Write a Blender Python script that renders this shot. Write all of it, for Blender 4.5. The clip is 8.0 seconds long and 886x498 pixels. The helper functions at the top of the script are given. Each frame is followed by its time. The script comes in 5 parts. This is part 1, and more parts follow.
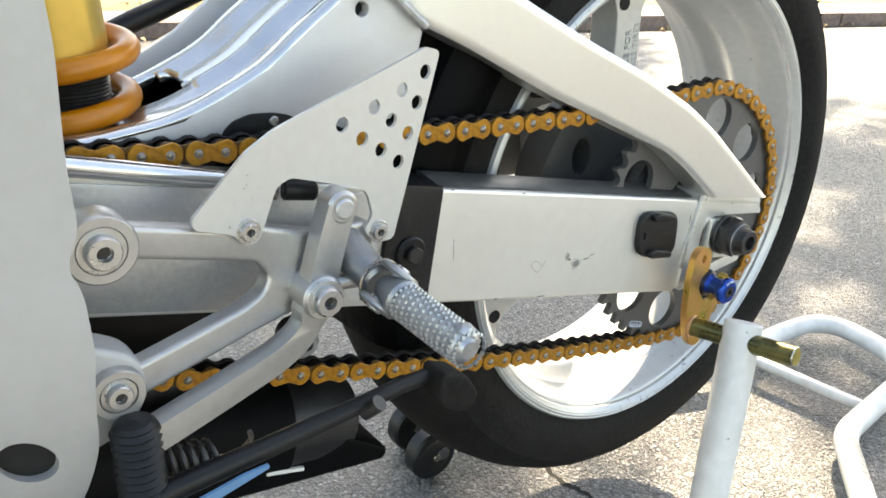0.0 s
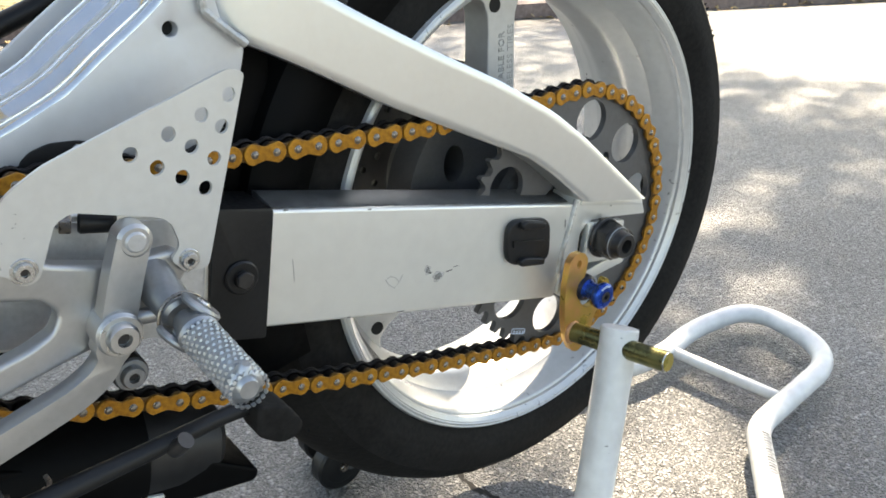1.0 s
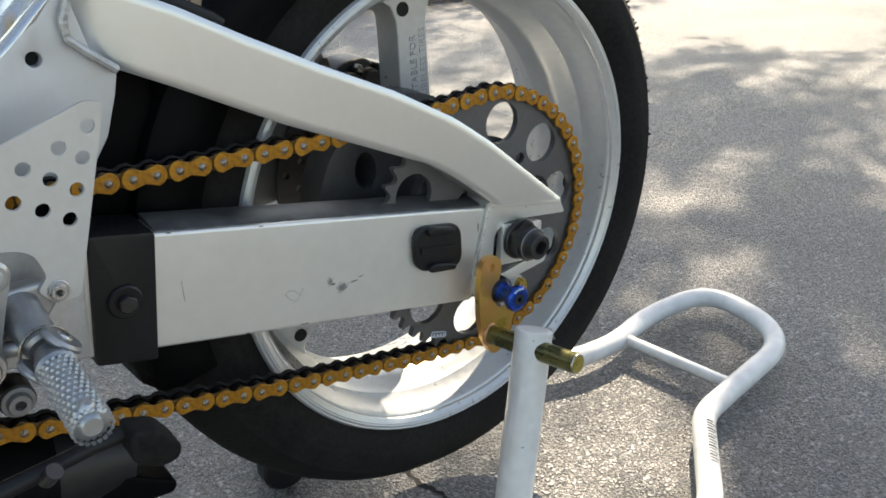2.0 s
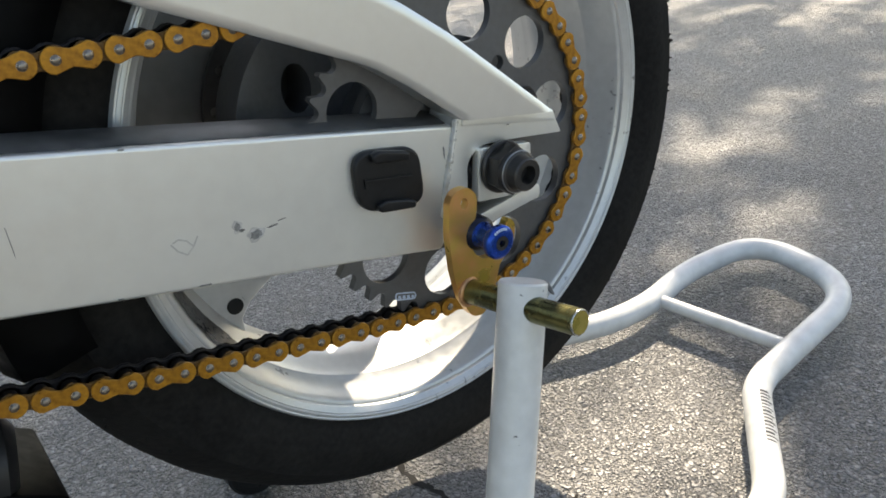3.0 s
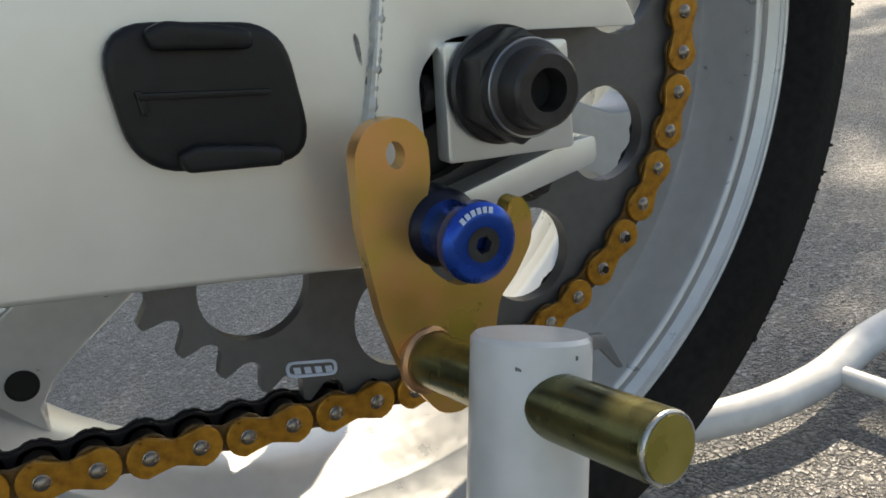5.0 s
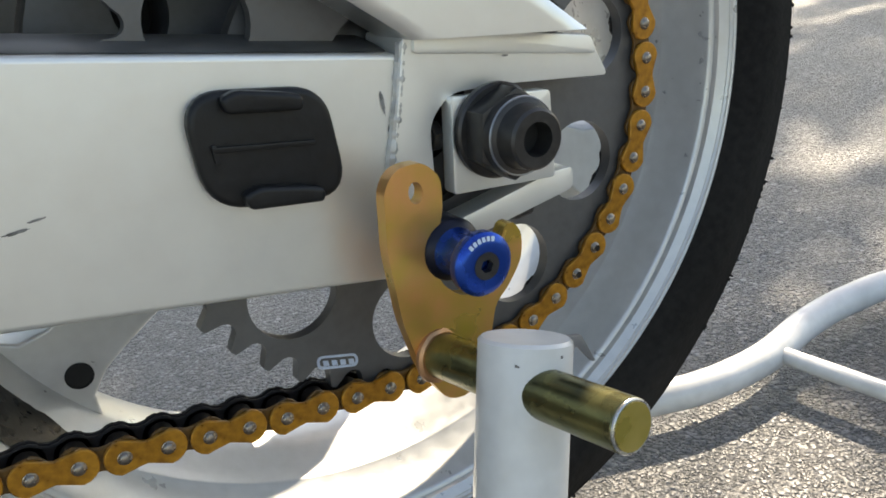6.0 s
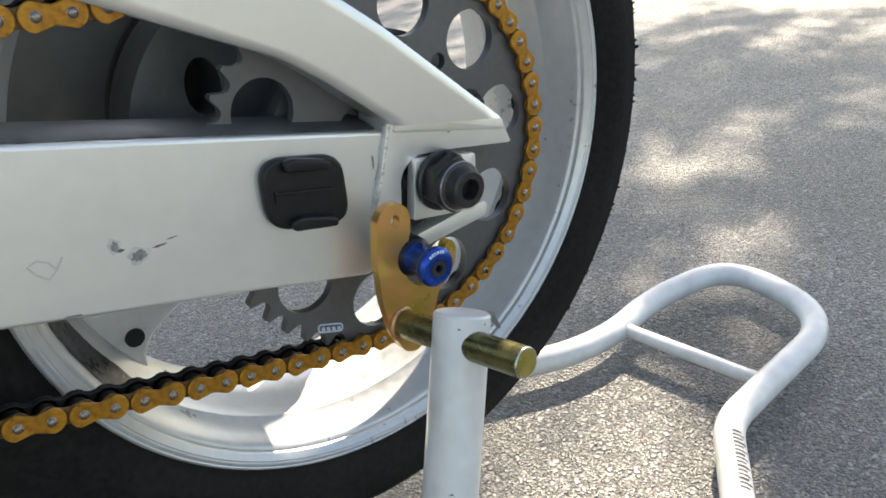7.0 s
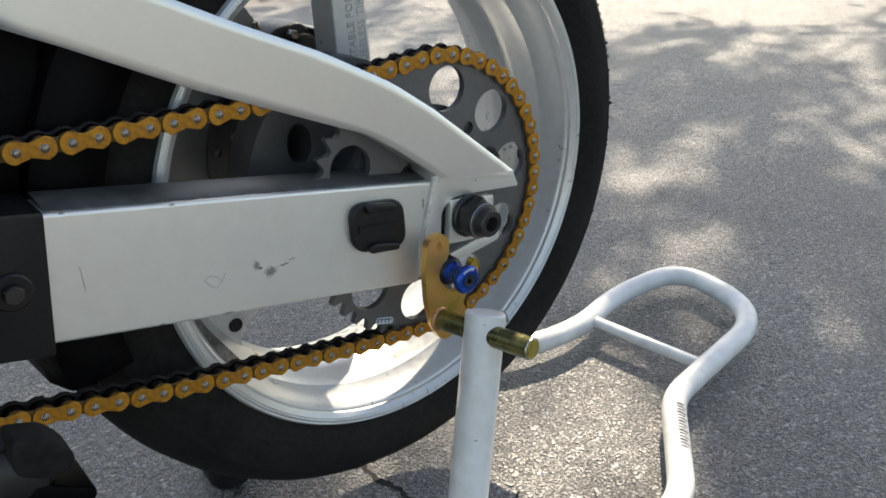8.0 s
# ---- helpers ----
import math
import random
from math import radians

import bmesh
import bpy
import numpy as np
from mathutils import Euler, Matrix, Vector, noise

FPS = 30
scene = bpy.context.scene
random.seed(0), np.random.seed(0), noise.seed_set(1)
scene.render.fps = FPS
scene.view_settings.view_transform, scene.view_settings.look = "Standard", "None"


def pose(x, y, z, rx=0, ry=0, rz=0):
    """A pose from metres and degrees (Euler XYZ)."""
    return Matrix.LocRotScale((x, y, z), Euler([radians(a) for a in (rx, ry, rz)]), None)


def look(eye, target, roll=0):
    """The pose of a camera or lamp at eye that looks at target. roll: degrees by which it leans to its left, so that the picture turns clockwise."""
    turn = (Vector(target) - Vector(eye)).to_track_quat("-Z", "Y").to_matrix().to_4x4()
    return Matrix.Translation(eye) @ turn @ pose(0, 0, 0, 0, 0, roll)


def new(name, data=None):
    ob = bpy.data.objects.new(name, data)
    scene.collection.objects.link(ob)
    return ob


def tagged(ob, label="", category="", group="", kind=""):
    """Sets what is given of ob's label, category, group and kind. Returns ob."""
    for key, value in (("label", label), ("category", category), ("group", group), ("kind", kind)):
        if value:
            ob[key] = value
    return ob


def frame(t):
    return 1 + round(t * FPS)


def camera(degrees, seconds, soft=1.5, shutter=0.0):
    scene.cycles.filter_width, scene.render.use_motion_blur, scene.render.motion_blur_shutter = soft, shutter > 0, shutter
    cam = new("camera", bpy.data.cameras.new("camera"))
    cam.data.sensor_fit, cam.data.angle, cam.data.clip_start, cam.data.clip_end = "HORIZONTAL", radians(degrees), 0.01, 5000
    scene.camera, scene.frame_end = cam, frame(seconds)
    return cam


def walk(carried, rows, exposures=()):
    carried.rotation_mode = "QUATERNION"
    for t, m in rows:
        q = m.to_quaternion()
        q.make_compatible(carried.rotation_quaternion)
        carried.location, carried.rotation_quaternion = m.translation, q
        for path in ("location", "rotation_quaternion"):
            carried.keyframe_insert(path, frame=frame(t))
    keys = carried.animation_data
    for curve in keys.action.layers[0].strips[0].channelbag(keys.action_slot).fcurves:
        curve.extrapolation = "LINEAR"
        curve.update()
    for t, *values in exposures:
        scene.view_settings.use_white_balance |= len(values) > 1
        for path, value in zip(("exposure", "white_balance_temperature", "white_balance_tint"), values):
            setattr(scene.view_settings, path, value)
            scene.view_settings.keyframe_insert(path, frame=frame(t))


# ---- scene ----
# The bike stands along x with its tail towards +x; the axle lies along y and the near flank faces -y.
cam = camera(56.0, 8.0, soft=1.7)
PATH = [
    (0, (-0.6275, -0.5591, 0.6556), (-0.1278, 0.1021, 0.3045), 1.47),
    (0.5, (-0.5829, -0.5806, 0.6599), (-0.0653, 0.0540, 0.2867), 1.15),
    (1, (-0.5349, -0.6018, 0.6705), (-0.0248, 0.0447, 0.3075), -0.01),
    (1.5, (-0.4940, -0.6251, 0.6923), (0.0101, 0.0367, 0.3490), -1.08),
    (2, (-0.4650, -0.6462, 0.6933), (0.0335, -0.0036, 0.3081), -2.05),
    (2.2, (-0.4531, -0.6441, 0.6764), (0.0374, -0.0231, 0.2475), -2.32),
    (3.3, (-0.2742, -0.5126, 0.5421), (0.1718, 0.1696, 0.1605), -7.76),
    (3.5, (-0.2341, -0.4712, 0.5115), (0.1943, 0.2256, 0.1361), -7.66),
    (4, (-0.1771, -0.4195, 0.4657), (0.2030, 0.3102, 0.1010), -9.53),
    (4.5, (-0.1392, -0.3845, 0.4389), (0.2243, 0.3649, 0.0979), -10.11),
    (4.7, (-0.1227, -0.3726, 0.4185), (0.2360, 0.3926, 0.1091), -10.81),
    (5.8, (-0.1456, -0.3973, 0.4427), (0.2333, 0.3515, 0.1174), -10.59),
    (6, (-0.1575, -0.4118, 0.4576), (0.2288, 0.3255, 0.1153), -9.98),
    (6.5, (-0.2057, -0.4613, 0.4936), (0.2564, 0.2162, 0.1229), -7.14),
    (7, (-0.2746, -0.5262, 0.5492), (0.2139, 0.1278, 0.1704), -5.02),
    (7.5, (-0.3711, -0.6009, 0.6313), (0.1524, 0.0114, 0.2299), -1.34),
    (8, (-0.4124, -0.6236, 0.6607), (0.1007, -0.0014, 0.2613), -2.58),
]
EXPOSURES = [(0, 2.64, 8900), (0.5, 2.44, 8500), (1, 2.3, 8300), (1.5, 1.96, 8200), (2, 1.8, 8150), (3.5, 1.58, 8100), (4.5, 1.22, 8250), (5.8, 1.7, 8200), (6.5, 1.97, 8100), (7, 1.93, 8000), (8, 1.68, 7900)]
walk(cam, [(t, look(eye, target, roll)) for t, eye, target, roll in PATH], [(t, ev, kelvin, 10) for t, ev, kelvin in EXPOSURES])

# ---- daylight: a clear sky, the sun behind the tail on the far side ----
SUN_EL, SUN_AZ = 45.0, 36.0
world = bpy.data.worlds.new("sky")
scene.world = world
world.use_nodes = True
wt = world.node_tree
sky = wt.nodes.new("ShaderNodeTexSky")
sky.sky_type, sky.sun_disc = "NISHITA", False
sky.sun_elevation, sky.sun_rotation = radians(SUN_EL), radians(90 - SUN_AZ)
wt.links.new(sky.outputs[0], wt.nodes["Background"].inputs[0])
wt.nodes["Background"].inputs[1].default_value = 0.098
lamp = bpy.data.lights.new("sun", "SUN")
lamp.energy, lamp.angle, lamp.color = 3.6, radians(0.6), (1.0, 0.95, 0.87)
sun = new("sun", lamp)
sun.matrix_world = look((6 * math.cos(radians(SUN_AZ)), 6 * math.sin(radians(SUN_AZ)), 6 * math.tan(radians(SUN_EL))), (0, 0, 0))


# ---- materials ----
def material(name, color, rough=0.5, metal=0.0, vary=0.12, grain=60.0, bump=0.0, blotch=6.0, coat=0.0, rough_vary=0.1, second=None, spec=0.5):
    """A painted, cast or moulded surface: blotches and fine grain in colour and gloss, fine relief."""
    m = bpy.data.materials.new(name)
    m.use_nodes = True
    nt = m.node_tree
    b = nt.nodes["Principled BSDF"]
    b.inputs["Metallic"].default_value = metal
    co = nt.nodes.new("ShaderNodeTexCoord")
    big, fine = nt.nodes.new("ShaderNodeTexNoise"), nt.nodes.new("ShaderNodeTexNoise")
    for n, sc, de in ((big, blotch, 5), (fine, grain, 3)):
        n.inputs["Scale"].default_value, n.inputs["Detail"].default_value = sc, de
        nt.links.new(co.outputs["Object"], n.inputs["Vector"])
    add = nt.nodes.new("ShaderNodeMath")
    add.operation = "ADD"
    nt.links.new(big.outputs[0], add.inputs[0])
    nt.links.new(fine.outputs[0], add.inputs[1])
    half = nt.nodes.new("ShaderNodeMath")
    half.operation, half.inputs[1].default_value = "MULTIPLY", 0.5
    nt.links.new(add.outputs[0], half.inputs[0])
    ramp = nt.nodes.new("ShaderNodeValToRGB")
    dark = [c * (1 - vary) for c in color]
    light = [min(1, c * (1 + vary)) for c in (second or color)]
    ramp.color_ramp.elements[0].position, ramp.color_ramp.elements[1].position = 0.36, 0.64
    ramp.color_ramp.elements[0].color, ramp.color_ramp.elements[1].color = (*dark, 1), (*light, 1)
    nt.links.new(half.outputs[0], ramp.inputs[0])
    nt.links.new(ramp.outputs[0], b.inputs["Base Color"])
    rr = nt.nodes.new("ShaderNodeMapRange")
    rr.inputs[1].default_value, rr.inputs[2].default_value = 0.35, 0.65
    rr.inputs[3].default_value, rr.inputs[4].default_value = max(0.02, rough - rough_vary), min(1, rough + rough_vary)
    nt.links.new(half.outputs[0], rr.inputs[0])
    nt.links.new(rr.outputs[0], b.inputs["Roughness"])
    b.inputs["Coat Weight"].default_value = coat
    b.inputs["Specular IOR Level"].default_value = spec
    b.inputs["Coat Roughness"].default_value = 0.15
    if bump:
        bp = nt.nodes.new("ShaderNodeBump")
        bp.inputs["Strength"].default_value, bp.inputs["Distance"].default_value = bump, 0.001
        nt.links.new(fine.outputs[0], bp.inputs["Height"])
        nt.links.new(bp.outputs[0], b.inputs["Normal"])
    return m


M_ARM = material("silver_lacquer", (0.79, 0.785, 0.745), 0.4, 0.68, 0.03, 90, 0.05, 7, rough_vary=0.04)
M_BRUSHED = material("brushed_alloy", (0.74, 0.74, 0.72), 0.34, 0.86, 0.02, 140, 0.0, 9, rough_vary=0.02)
M_RIM = material("wheel_silver", (0.56, 0.57, 0.57), 0.36, 0.45, 0.07, 120, 0.08, 9)
M_CAST = material("cast_alloy", (0.5, 0.5, 0.5), 0.42, 0.6, 0.1, 260, 0.25, 14)
M_POLISH = material("polished_alloy", (0.7, 0.7, 0.695), 0.21, 0.88, 0.05, 80, 0.03, 10, rough_vary=0.05)
M_FRAME = material("grey_frame_paint", (0.61, 0.605, 0.6), 0.48, 0.3, 0.04, 120, 0.06, 9)
M_GOLD = material("gold_chain", (0.32, 0.13, 0.01), 0.36, 0.4, 0.2, 300, 0.15, 60, second=(0.45, 0.205, 0.018))
M_INNER = material("greasy_inner_link", (0.13, 0.062, 0.011), 0.5, 0.2, 0.4, 300, 0.2, 80)
M_GREASE = material("dark_grease", (0.014, 0.011, 0.01), 0.6, 0.0, 0.4, 250, 0.2, 60, spec=0.3)
M_BOLT = material("bright_bolt_steel", (0.5, 0.5, 0.49), 0.3, 0.85, 0.08, 200, 0.05, 30)
M_MAIN = material("grey_frame_plate", (0.45, 0.447, 0.44), 0.5, 0.3, 0.05, 120, 0.06, 9)
M_HANGER = material("satin_cast_hanger", (0.45, 0.445, 0.435), 0.36, 0.7, 0.06, 200, 0.12, 12, rough_vary=0.05)
M_STEEL = material("steel_rivet", (0.26, 0.225, 0.19), 0.3, 0.85, 0.2, 300, 0.1, 50)
# Cast alloy darkened in colour for the shade inside wheel and stand.
M_HUB = material("dark_cast_hub", (0.08, 0.082, 0.085), 0.45, 0.5, 0.15, 220, 0.2, 12)
M_SPROCKET = material("grey_anodised_sprocket", (0.125, 0.124, 0.124), 0.45, 0.5, 0.12, 220, 0.1, 18)
M_TYRE = material("tyre_rubber", (0.0085, 0.008, 0.0078), 0.75, 0.0, 0.4, 200, 0.5, 12, spec=0.15, second=(0.0135, 0.0128, 0.012))
M_WHITE = material("white_enamel", (0.6, 0.595, 0.575), 0.4, 0.0, 0.05, 60, 0.08, 20, coat=0.25, second=(0.69, 0.685, 0.665))
M_ZINC = material("yellow_passivated_zinc", (0.62, 0.46, 0.055), 0.3, 0.7, 0.12, 40, 0.05, 38, second=(0.7, 0.33, 0.13))
M_PIN = material("olive_passivated_pin", (0.1, 0.1, 0.055), 0.28, 0.8, 0.25, 60, 0.05, 45, second=(0.22, 0.2, 0.075))
M_BLUE = material("blue_anodised", (0.009, 0.06, 0.34), 0.25, 0.78, 0.1, 120, 0.05, 20)
M_BLACK = material("black_plastic", (0.009, 0.0093, 0.01), 0.42, 0.0, 0.25, 260, 0.2, 20, spec=0.32)
M_NUT = material("blackened_steel", (0.045, 0.043, 0.042), 0.38, 0.6, 0.25, 200, 0.1, 30)
M_CLEVIS = material("grey_forged_steel", (0.3, 0.31, 0.32), 0.38, 0.75, 0.12, 200, 0.15, 20)
M_DARK_CASE = material("dark_engine_case", (0.03, 0.03, 0.031), 0.5, 0.3, 0.2, 90, 0.2, 10)
M_PEG = material("knurled_alloy", (0.42, 0.44, 0.46), 0.35, 0.8, 0.1, 200, 0.1, 20)
M_SHOCK = material("gold_shock_body", (0.68, 0.45, 0.11), 0.32, 0.65, 0.05, 120, 0.03, 15, rough_vary=0.03)
M_SPRING = material("orange_yellow_spring", (0.62, 0.2, 0.004), 0.35, 0.0, 0.08, 90, 0.05, 12, coat=0.15)


# ---- mesh helpers ----
def finish(name, bm, mat, parent=None, label="", smooth=40):
    bmesh.ops.recalc_face_normals(bm, faces=bm.faces)
    me = bpy.data.meshes.new(name)
    bm.to_mesh(me)
    bm.free()
    for p in me.polygons:
        p.use_smooth = smooth > 0
    if smooth > 0:
        me.set_sharp_from_angle(angle=radians(smooth))
    me.materials.append(mat)
    ob = new(name, me)
    if parent:
        ob.parent = parent
    if label:
        ob["label"] = label
    return ob


def part(name, bm, mat, parent, label="", smooth=40):
    return finish(name, bm, mat, parent, label, smooth)


def lathe(profile, segs=96, origin=(0, 0, 0), closed=True, bm=None):
    """Turns (radius, y) points about the y axis through origin."""
    bm = bm or bmesh.new()
    rings = []
    for k in range(segs):
        a = 2 * math.pi * k / segs
        rings.append([bm.verts.new((origin[0] + r * math.cos(a), origin[1] + y, origin[2] + r * math.sin(a))) for r, y in profile])
    n = len(profile)
    for k in range(segs):
        p, q = rings[k], rings[(k + 1) % segs]
        for i in range(n if closed else n - 1):
            j = (i + 1) % n
            bm.faces.new((p[i], p[j], q[j], q[i]))
    return bm


def cylinder(a, b, r, segs=24, r2=None, bevel=0.0, bm=None):
    """A cylinder or cone from a to b with chamfered ends."""
    bm = bm or bmesh.new()
    a, b = Vector(a), Vector(b)
    r2 = r if r2 is None else r2
    d = (b - a).normalized()
    u = d.orthogonal().normalized()
    v = d.cross(u)
    stations = [(a, r - bevel), (a + d * bevel, r), (b - d * bevel, r2), (b, r2 - bevel)] if bevel else [(a, r), (b, r2)]
    rings = [[bm.verts.new(p + (u * math.cos(2 * math.pi * k / segs) + v * math.sin(2 * math.pi * k / segs)) * rr) for k in range(segs)] for p, rr in stations]
    for p, q in zip(rings, rings[1:]):
        for k in range(segs):
            bm.faces.new((p[k], p[(k + 1) % segs], q[(k + 1) % segs], q[k]))
    bm.faces.new(rings[0][::-1])
    bm.faces.new(rings[-1])
    return bm


def rounded(points, radius, steps=6):
    """A polyline with its corners rounded off; radius: one number, or one for each inner corner."""
    points = [Vector(p) for p in points]
    out = [points[0]]
    for i in range(1, len(points) - 1):
        p, c, q = points[i - 1], points[i], points[i + 1]
        rad = radius[i - 1] if isinstance(radius, (list, tuple)) else radius
        d1, d2 = (p - c), (q - c)
        t = min(rad, d1.length * 0.49, d2.length * 0.49)
        s, e = c + d1.normalized() * t, c + d2.normalized() * t
        for k in range(steps + 1):
            w = k / steps
            out.append(s * (1 - w) ** 2 + c * 2 * w * (1 - w) + e * w * w)
    return out + [points[-1]]


def tube(points, r, segs=16, bm=None, closed=False, flat=1.0):
    """A round bar or pipe along points; r may be a list."""
    bm = bm or bmesh.new()
    pts = [Vector(p) for p in points]
    n = len(pts)
    rad = r if isinstance(r, (list, tuple)) else [r] * n
    tang = [((pts[(i + 1) % n] - pts[i - 1]) if closed or 0 < i < n - 1 else (pts[min(i + 1, n - 1)] - pts[max(i - 1, 0)])).normalized() for i in range(n)]
    u = tang[0].orthogonal().normalized()
    rings = []
    for i in range(n):
        u = (u - tang[i] * u.dot(tang[i])).normalized()
        v = tang[i].cross(u)
        rings.append([bm.verts.new(pts[i] + (u * math.cos(2 * math.pi * k / segs) + v * math.sin(2 * math.pi * k / segs) * flat) * rad[i]) for k in range(segs)])
    for i in range(n if closed else n - 1):
        p, q = rings[i], rings[(i + 1) % n]
        for k in range(segs):
            bm.faces.new((p[k], p[(k + 1) % segs], q[(k + 1) % segs], q[k]))
    if not closed:
        bm.faces.new(rings[0][::-1])
        bm.faces.new(rings[-1])
    return bm


def circle2(cx, cz, r, n=24, start=0.0):
    return [(cx + r * math.cos(start + 2 * math.pi * k / n), cz + r * math.sin(start + 2 * math.pi * k / n)) for k in range(n)]


def sheet(outline, holes=(), y0=0.0, y1=0.01, slope=0.0, bevel=0.0, bm=None, segs=2):
    """A plate cut from (x, z) outlines, from y0 to y1 in depth; slope leans it by dy per dx."""
    bm2 = bmesh.new()
    for loop in (outline, *holes):
        vs = [bm2.verts.new((x, 0, z)) for x, z in loop]
        for i in range(len(vs)):
            bm2.edges.new((vs[i], vs[(i + 1) % len(vs)]))
    bmesh.ops.triangle_fill(bm2, use_beauty=True, use_dissolve=False, edges=bm2.edges[:], normal=(0, -1, 0))
    bmesh.ops.dissolve_limit(bm2, angle_limit=0.001, verts=bm2.verts[:], edges=bm2.edges[:]) if not holes else None
    got = bmesh.ops.extrude_face_region(bm2, geom=bm2.faces[:])
    moved = [g for g in got["geom"] if isinstance(g, bmesh.types.BMVert)]
    bmesh.ops.translate(bm2, verts=moved, vec=(0, 1, 0))
    bmesh.ops.recalc_face_normals(bm2, faces=bm2.faces)
    for v in bm2.verts:
        v.co.y = (y0 if v.co.y < 0.5 else y1) + slope * v.co.x
    if bevel:
        edges = [e for e in bm2.edges if len(e.link_faces) == 2 and e.calc_face_angle(0) > radians(50)]
        bmesh.ops.bevel(bm2, geom=edges, offset=bevel, segments=segs, affect="EDGES", profile=0.6, clamp_overlap=True)
    if bm is None:
        return bm2
    me = bpy.data.meshes.new("joined")
    bm2.to_mesh(me)
    bm2.free()
    bm.from_mesh(me)
    bpy.data.meshes.remove(me)
    return bm


def soften(pts, radius, steps=4, closed=True):
    """Rounds the corners of an (x, z) outline."""
    ring = [(x, 0, z) for x, z in pts]
    n = len(ring)
    out = []
    for i in range(n):
        p, c, q = Vector(ring[i - 1]), Vector(ring[i]), Vector(ring[(i + 1) % n])
        rad = radius[i] if isinstance(radius, (list, tuple)) else radius
        if rad <= 0:
            out.append((c.x, c.z))
            continue
        d1, d2 = p - c, q - c
        t = min(rad, d1.length * 0.48, d2.length * 0.48)
        s, e = c + d1.normalized() * t, c + d2.normalized() * t
        for k in range(steps + 1):
            w = k / steps
            v = s * (1 - w) ** 2 + c * 2 * w * (1 - w) + e * w * w
            out.append((v.x, v.z))
    return out


def hexagon(center, r, y0, y1, turn=0.0, bevel=0.001, bm=None):
    pts = circle2(center[0], center[1], r, 6, turn)
    return sheet(pts, (), y0, y1, 0, bevel, bm, 1)


ZC = 0.384  # height of the axle

# ---- ground ----
def asphalt():
    """Worn asphalt: pale and dark chips of stone in a grey binder, with broad stains."""
    m = bpy.data.materials.new("worn_asphalt")
    m.use_nodes = True
    nt = m.node_tree
    b = nt.nodes["Principled BSDF"]
    co = nt.nodes.new("ShaderNodeTexCoord")
    cell = nt.nodes.new("ShaderNodeTexVoronoi")
    cell.inputs["Scale"].default_value = 180
    warp = nt.nodes.new("ShaderNodeTexNoise")
    warp.inputs["Scale"].default_value, warp.inputs["Detail"].default_value = 90, 3
    mix = nt.nodes.new("ShaderNodeVectorMath")
    mix.operation = "MULTIPLY_ADD"
    mix.inputs[1].default_value = (0.008, 0.008, 0.008)
    nt.links.new(co.outputs["Object"], warp.inputs["Vector"])
    nt.links.new(warp.outputs["Color"], mix.inputs[0])
    nt.links.new(co.outputs["Object"], mix.inputs[2])
    nt.links.new(mix.outputs[0], cell.inputs["Vector"])
    small = nt.nodes.new("ShaderNodeTexVoronoi")
    small.inputs["Scale"].default_value = 330
    nt.links.new(mix.outputs[0], small.inputs["Vector"])
    patch = nt.nodes.new("ShaderNodeTexNoise")
    patch.inputs["Scale"].default_value, patch.inputs["Detail"].default_value = 55, 4
    nt.links.new(co.outputs["Object"], patch.inputs["Vector"])
    share = nt.nodes.new("ShaderNodeMapRange")
    share.inputs[1].default_value, share.inputs[2].default_value = 0.44, 0.54
    nt.links.new(patch.outputs[0], share.inputs[0])
    both = nt.nodes.new("ShaderNodeMix")
    both.data_type = "RGBA"
    nt.links.new(share.outputs[0], both.inputs[0])
    nt.links.new(cell.outputs["Color"], both.inputs[6])
    nt.links.new(small.outputs["Color"], both.inputs[7])
    chip = nt.nodes.new("ShaderNodeSeparateColor")
    nt.links.new(both.outputs[2], chip.inputs[0])
    far_edge = nt.nodes.new("ShaderNodeMix")
    nt.links.new(share.outputs[0], far_edge.inputs[0])
    nt.links.new(cell.outputs["Distance"], far_edge.inputs[2])
    nt.links.new(small.outputs["Distance"], far_edge.inputs[3])
    ramp = nt.nodes.new("ShaderNodeValToRGB")
    for n, (pos, col) in enumerate(((0.0, 0.1), (0.45, 0.16), (0.75, 0.2), (0.93, 0.27))):
        e = ramp.color_ramp.elements[n] if n < 2 else ramp.color_ramp.elements.new(pos)
        e.position, e.color = pos, (col, col * 0.985, col * 0.96, 1)
    nt.links.new(chip.outputs[0], ramp.inputs[0])
    gap = nt.nodes.new("ShaderNodeMapRange")
    gap.inputs[1].default_value, gap.inputs[2].default_value = 0.35, 0.75
    gap.inputs[3].default_value, gap.inputs[4].default_value = 1.0, 0.6
    nt.links.new(far_edge.outputs[0], gap.inputs[0])
    stain = nt.nodes.new("ShaderNodeTexNoise")
    stain.inputs["Scale"].default_value, stain.inputs["Detail"].default_value = 2.3, 6
    nt.links.new(co.outputs["Object"], stain.inputs["Vector"])
    tone = nt.nodes.new("ShaderNodeMapRange")
    tone.inputs[1].default_value, tone.inputs[2].default_value = 0.3, 0.7
    tone.inputs[3].default_value, tone.inputs[4].default_value = 0.8, 1.2
    nt.links.new(stain.outputs[0], tone.inputs[0])
    k = nt.nodes.new("ShaderNodeMath")
    k.operation = "MULTIPLY"
    nt.links.new(gap.outputs[0], k.inputs[0])
    nt.links.new(tone.outputs[0], k.inputs[1])
    col = nt.nodes.new("ShaderNodeVectorMath")
    col.operation = "SCALE"
    nt.links.new(ramp.outputs[0], col.inputs[0])
    nt.links.new(k.outputs[0], col.inputs["Scale"])
    nt.links.new(col.outputs[0], b.inputs["Base Color"])
    b.inputs["Roughness"].default_value = 0.5
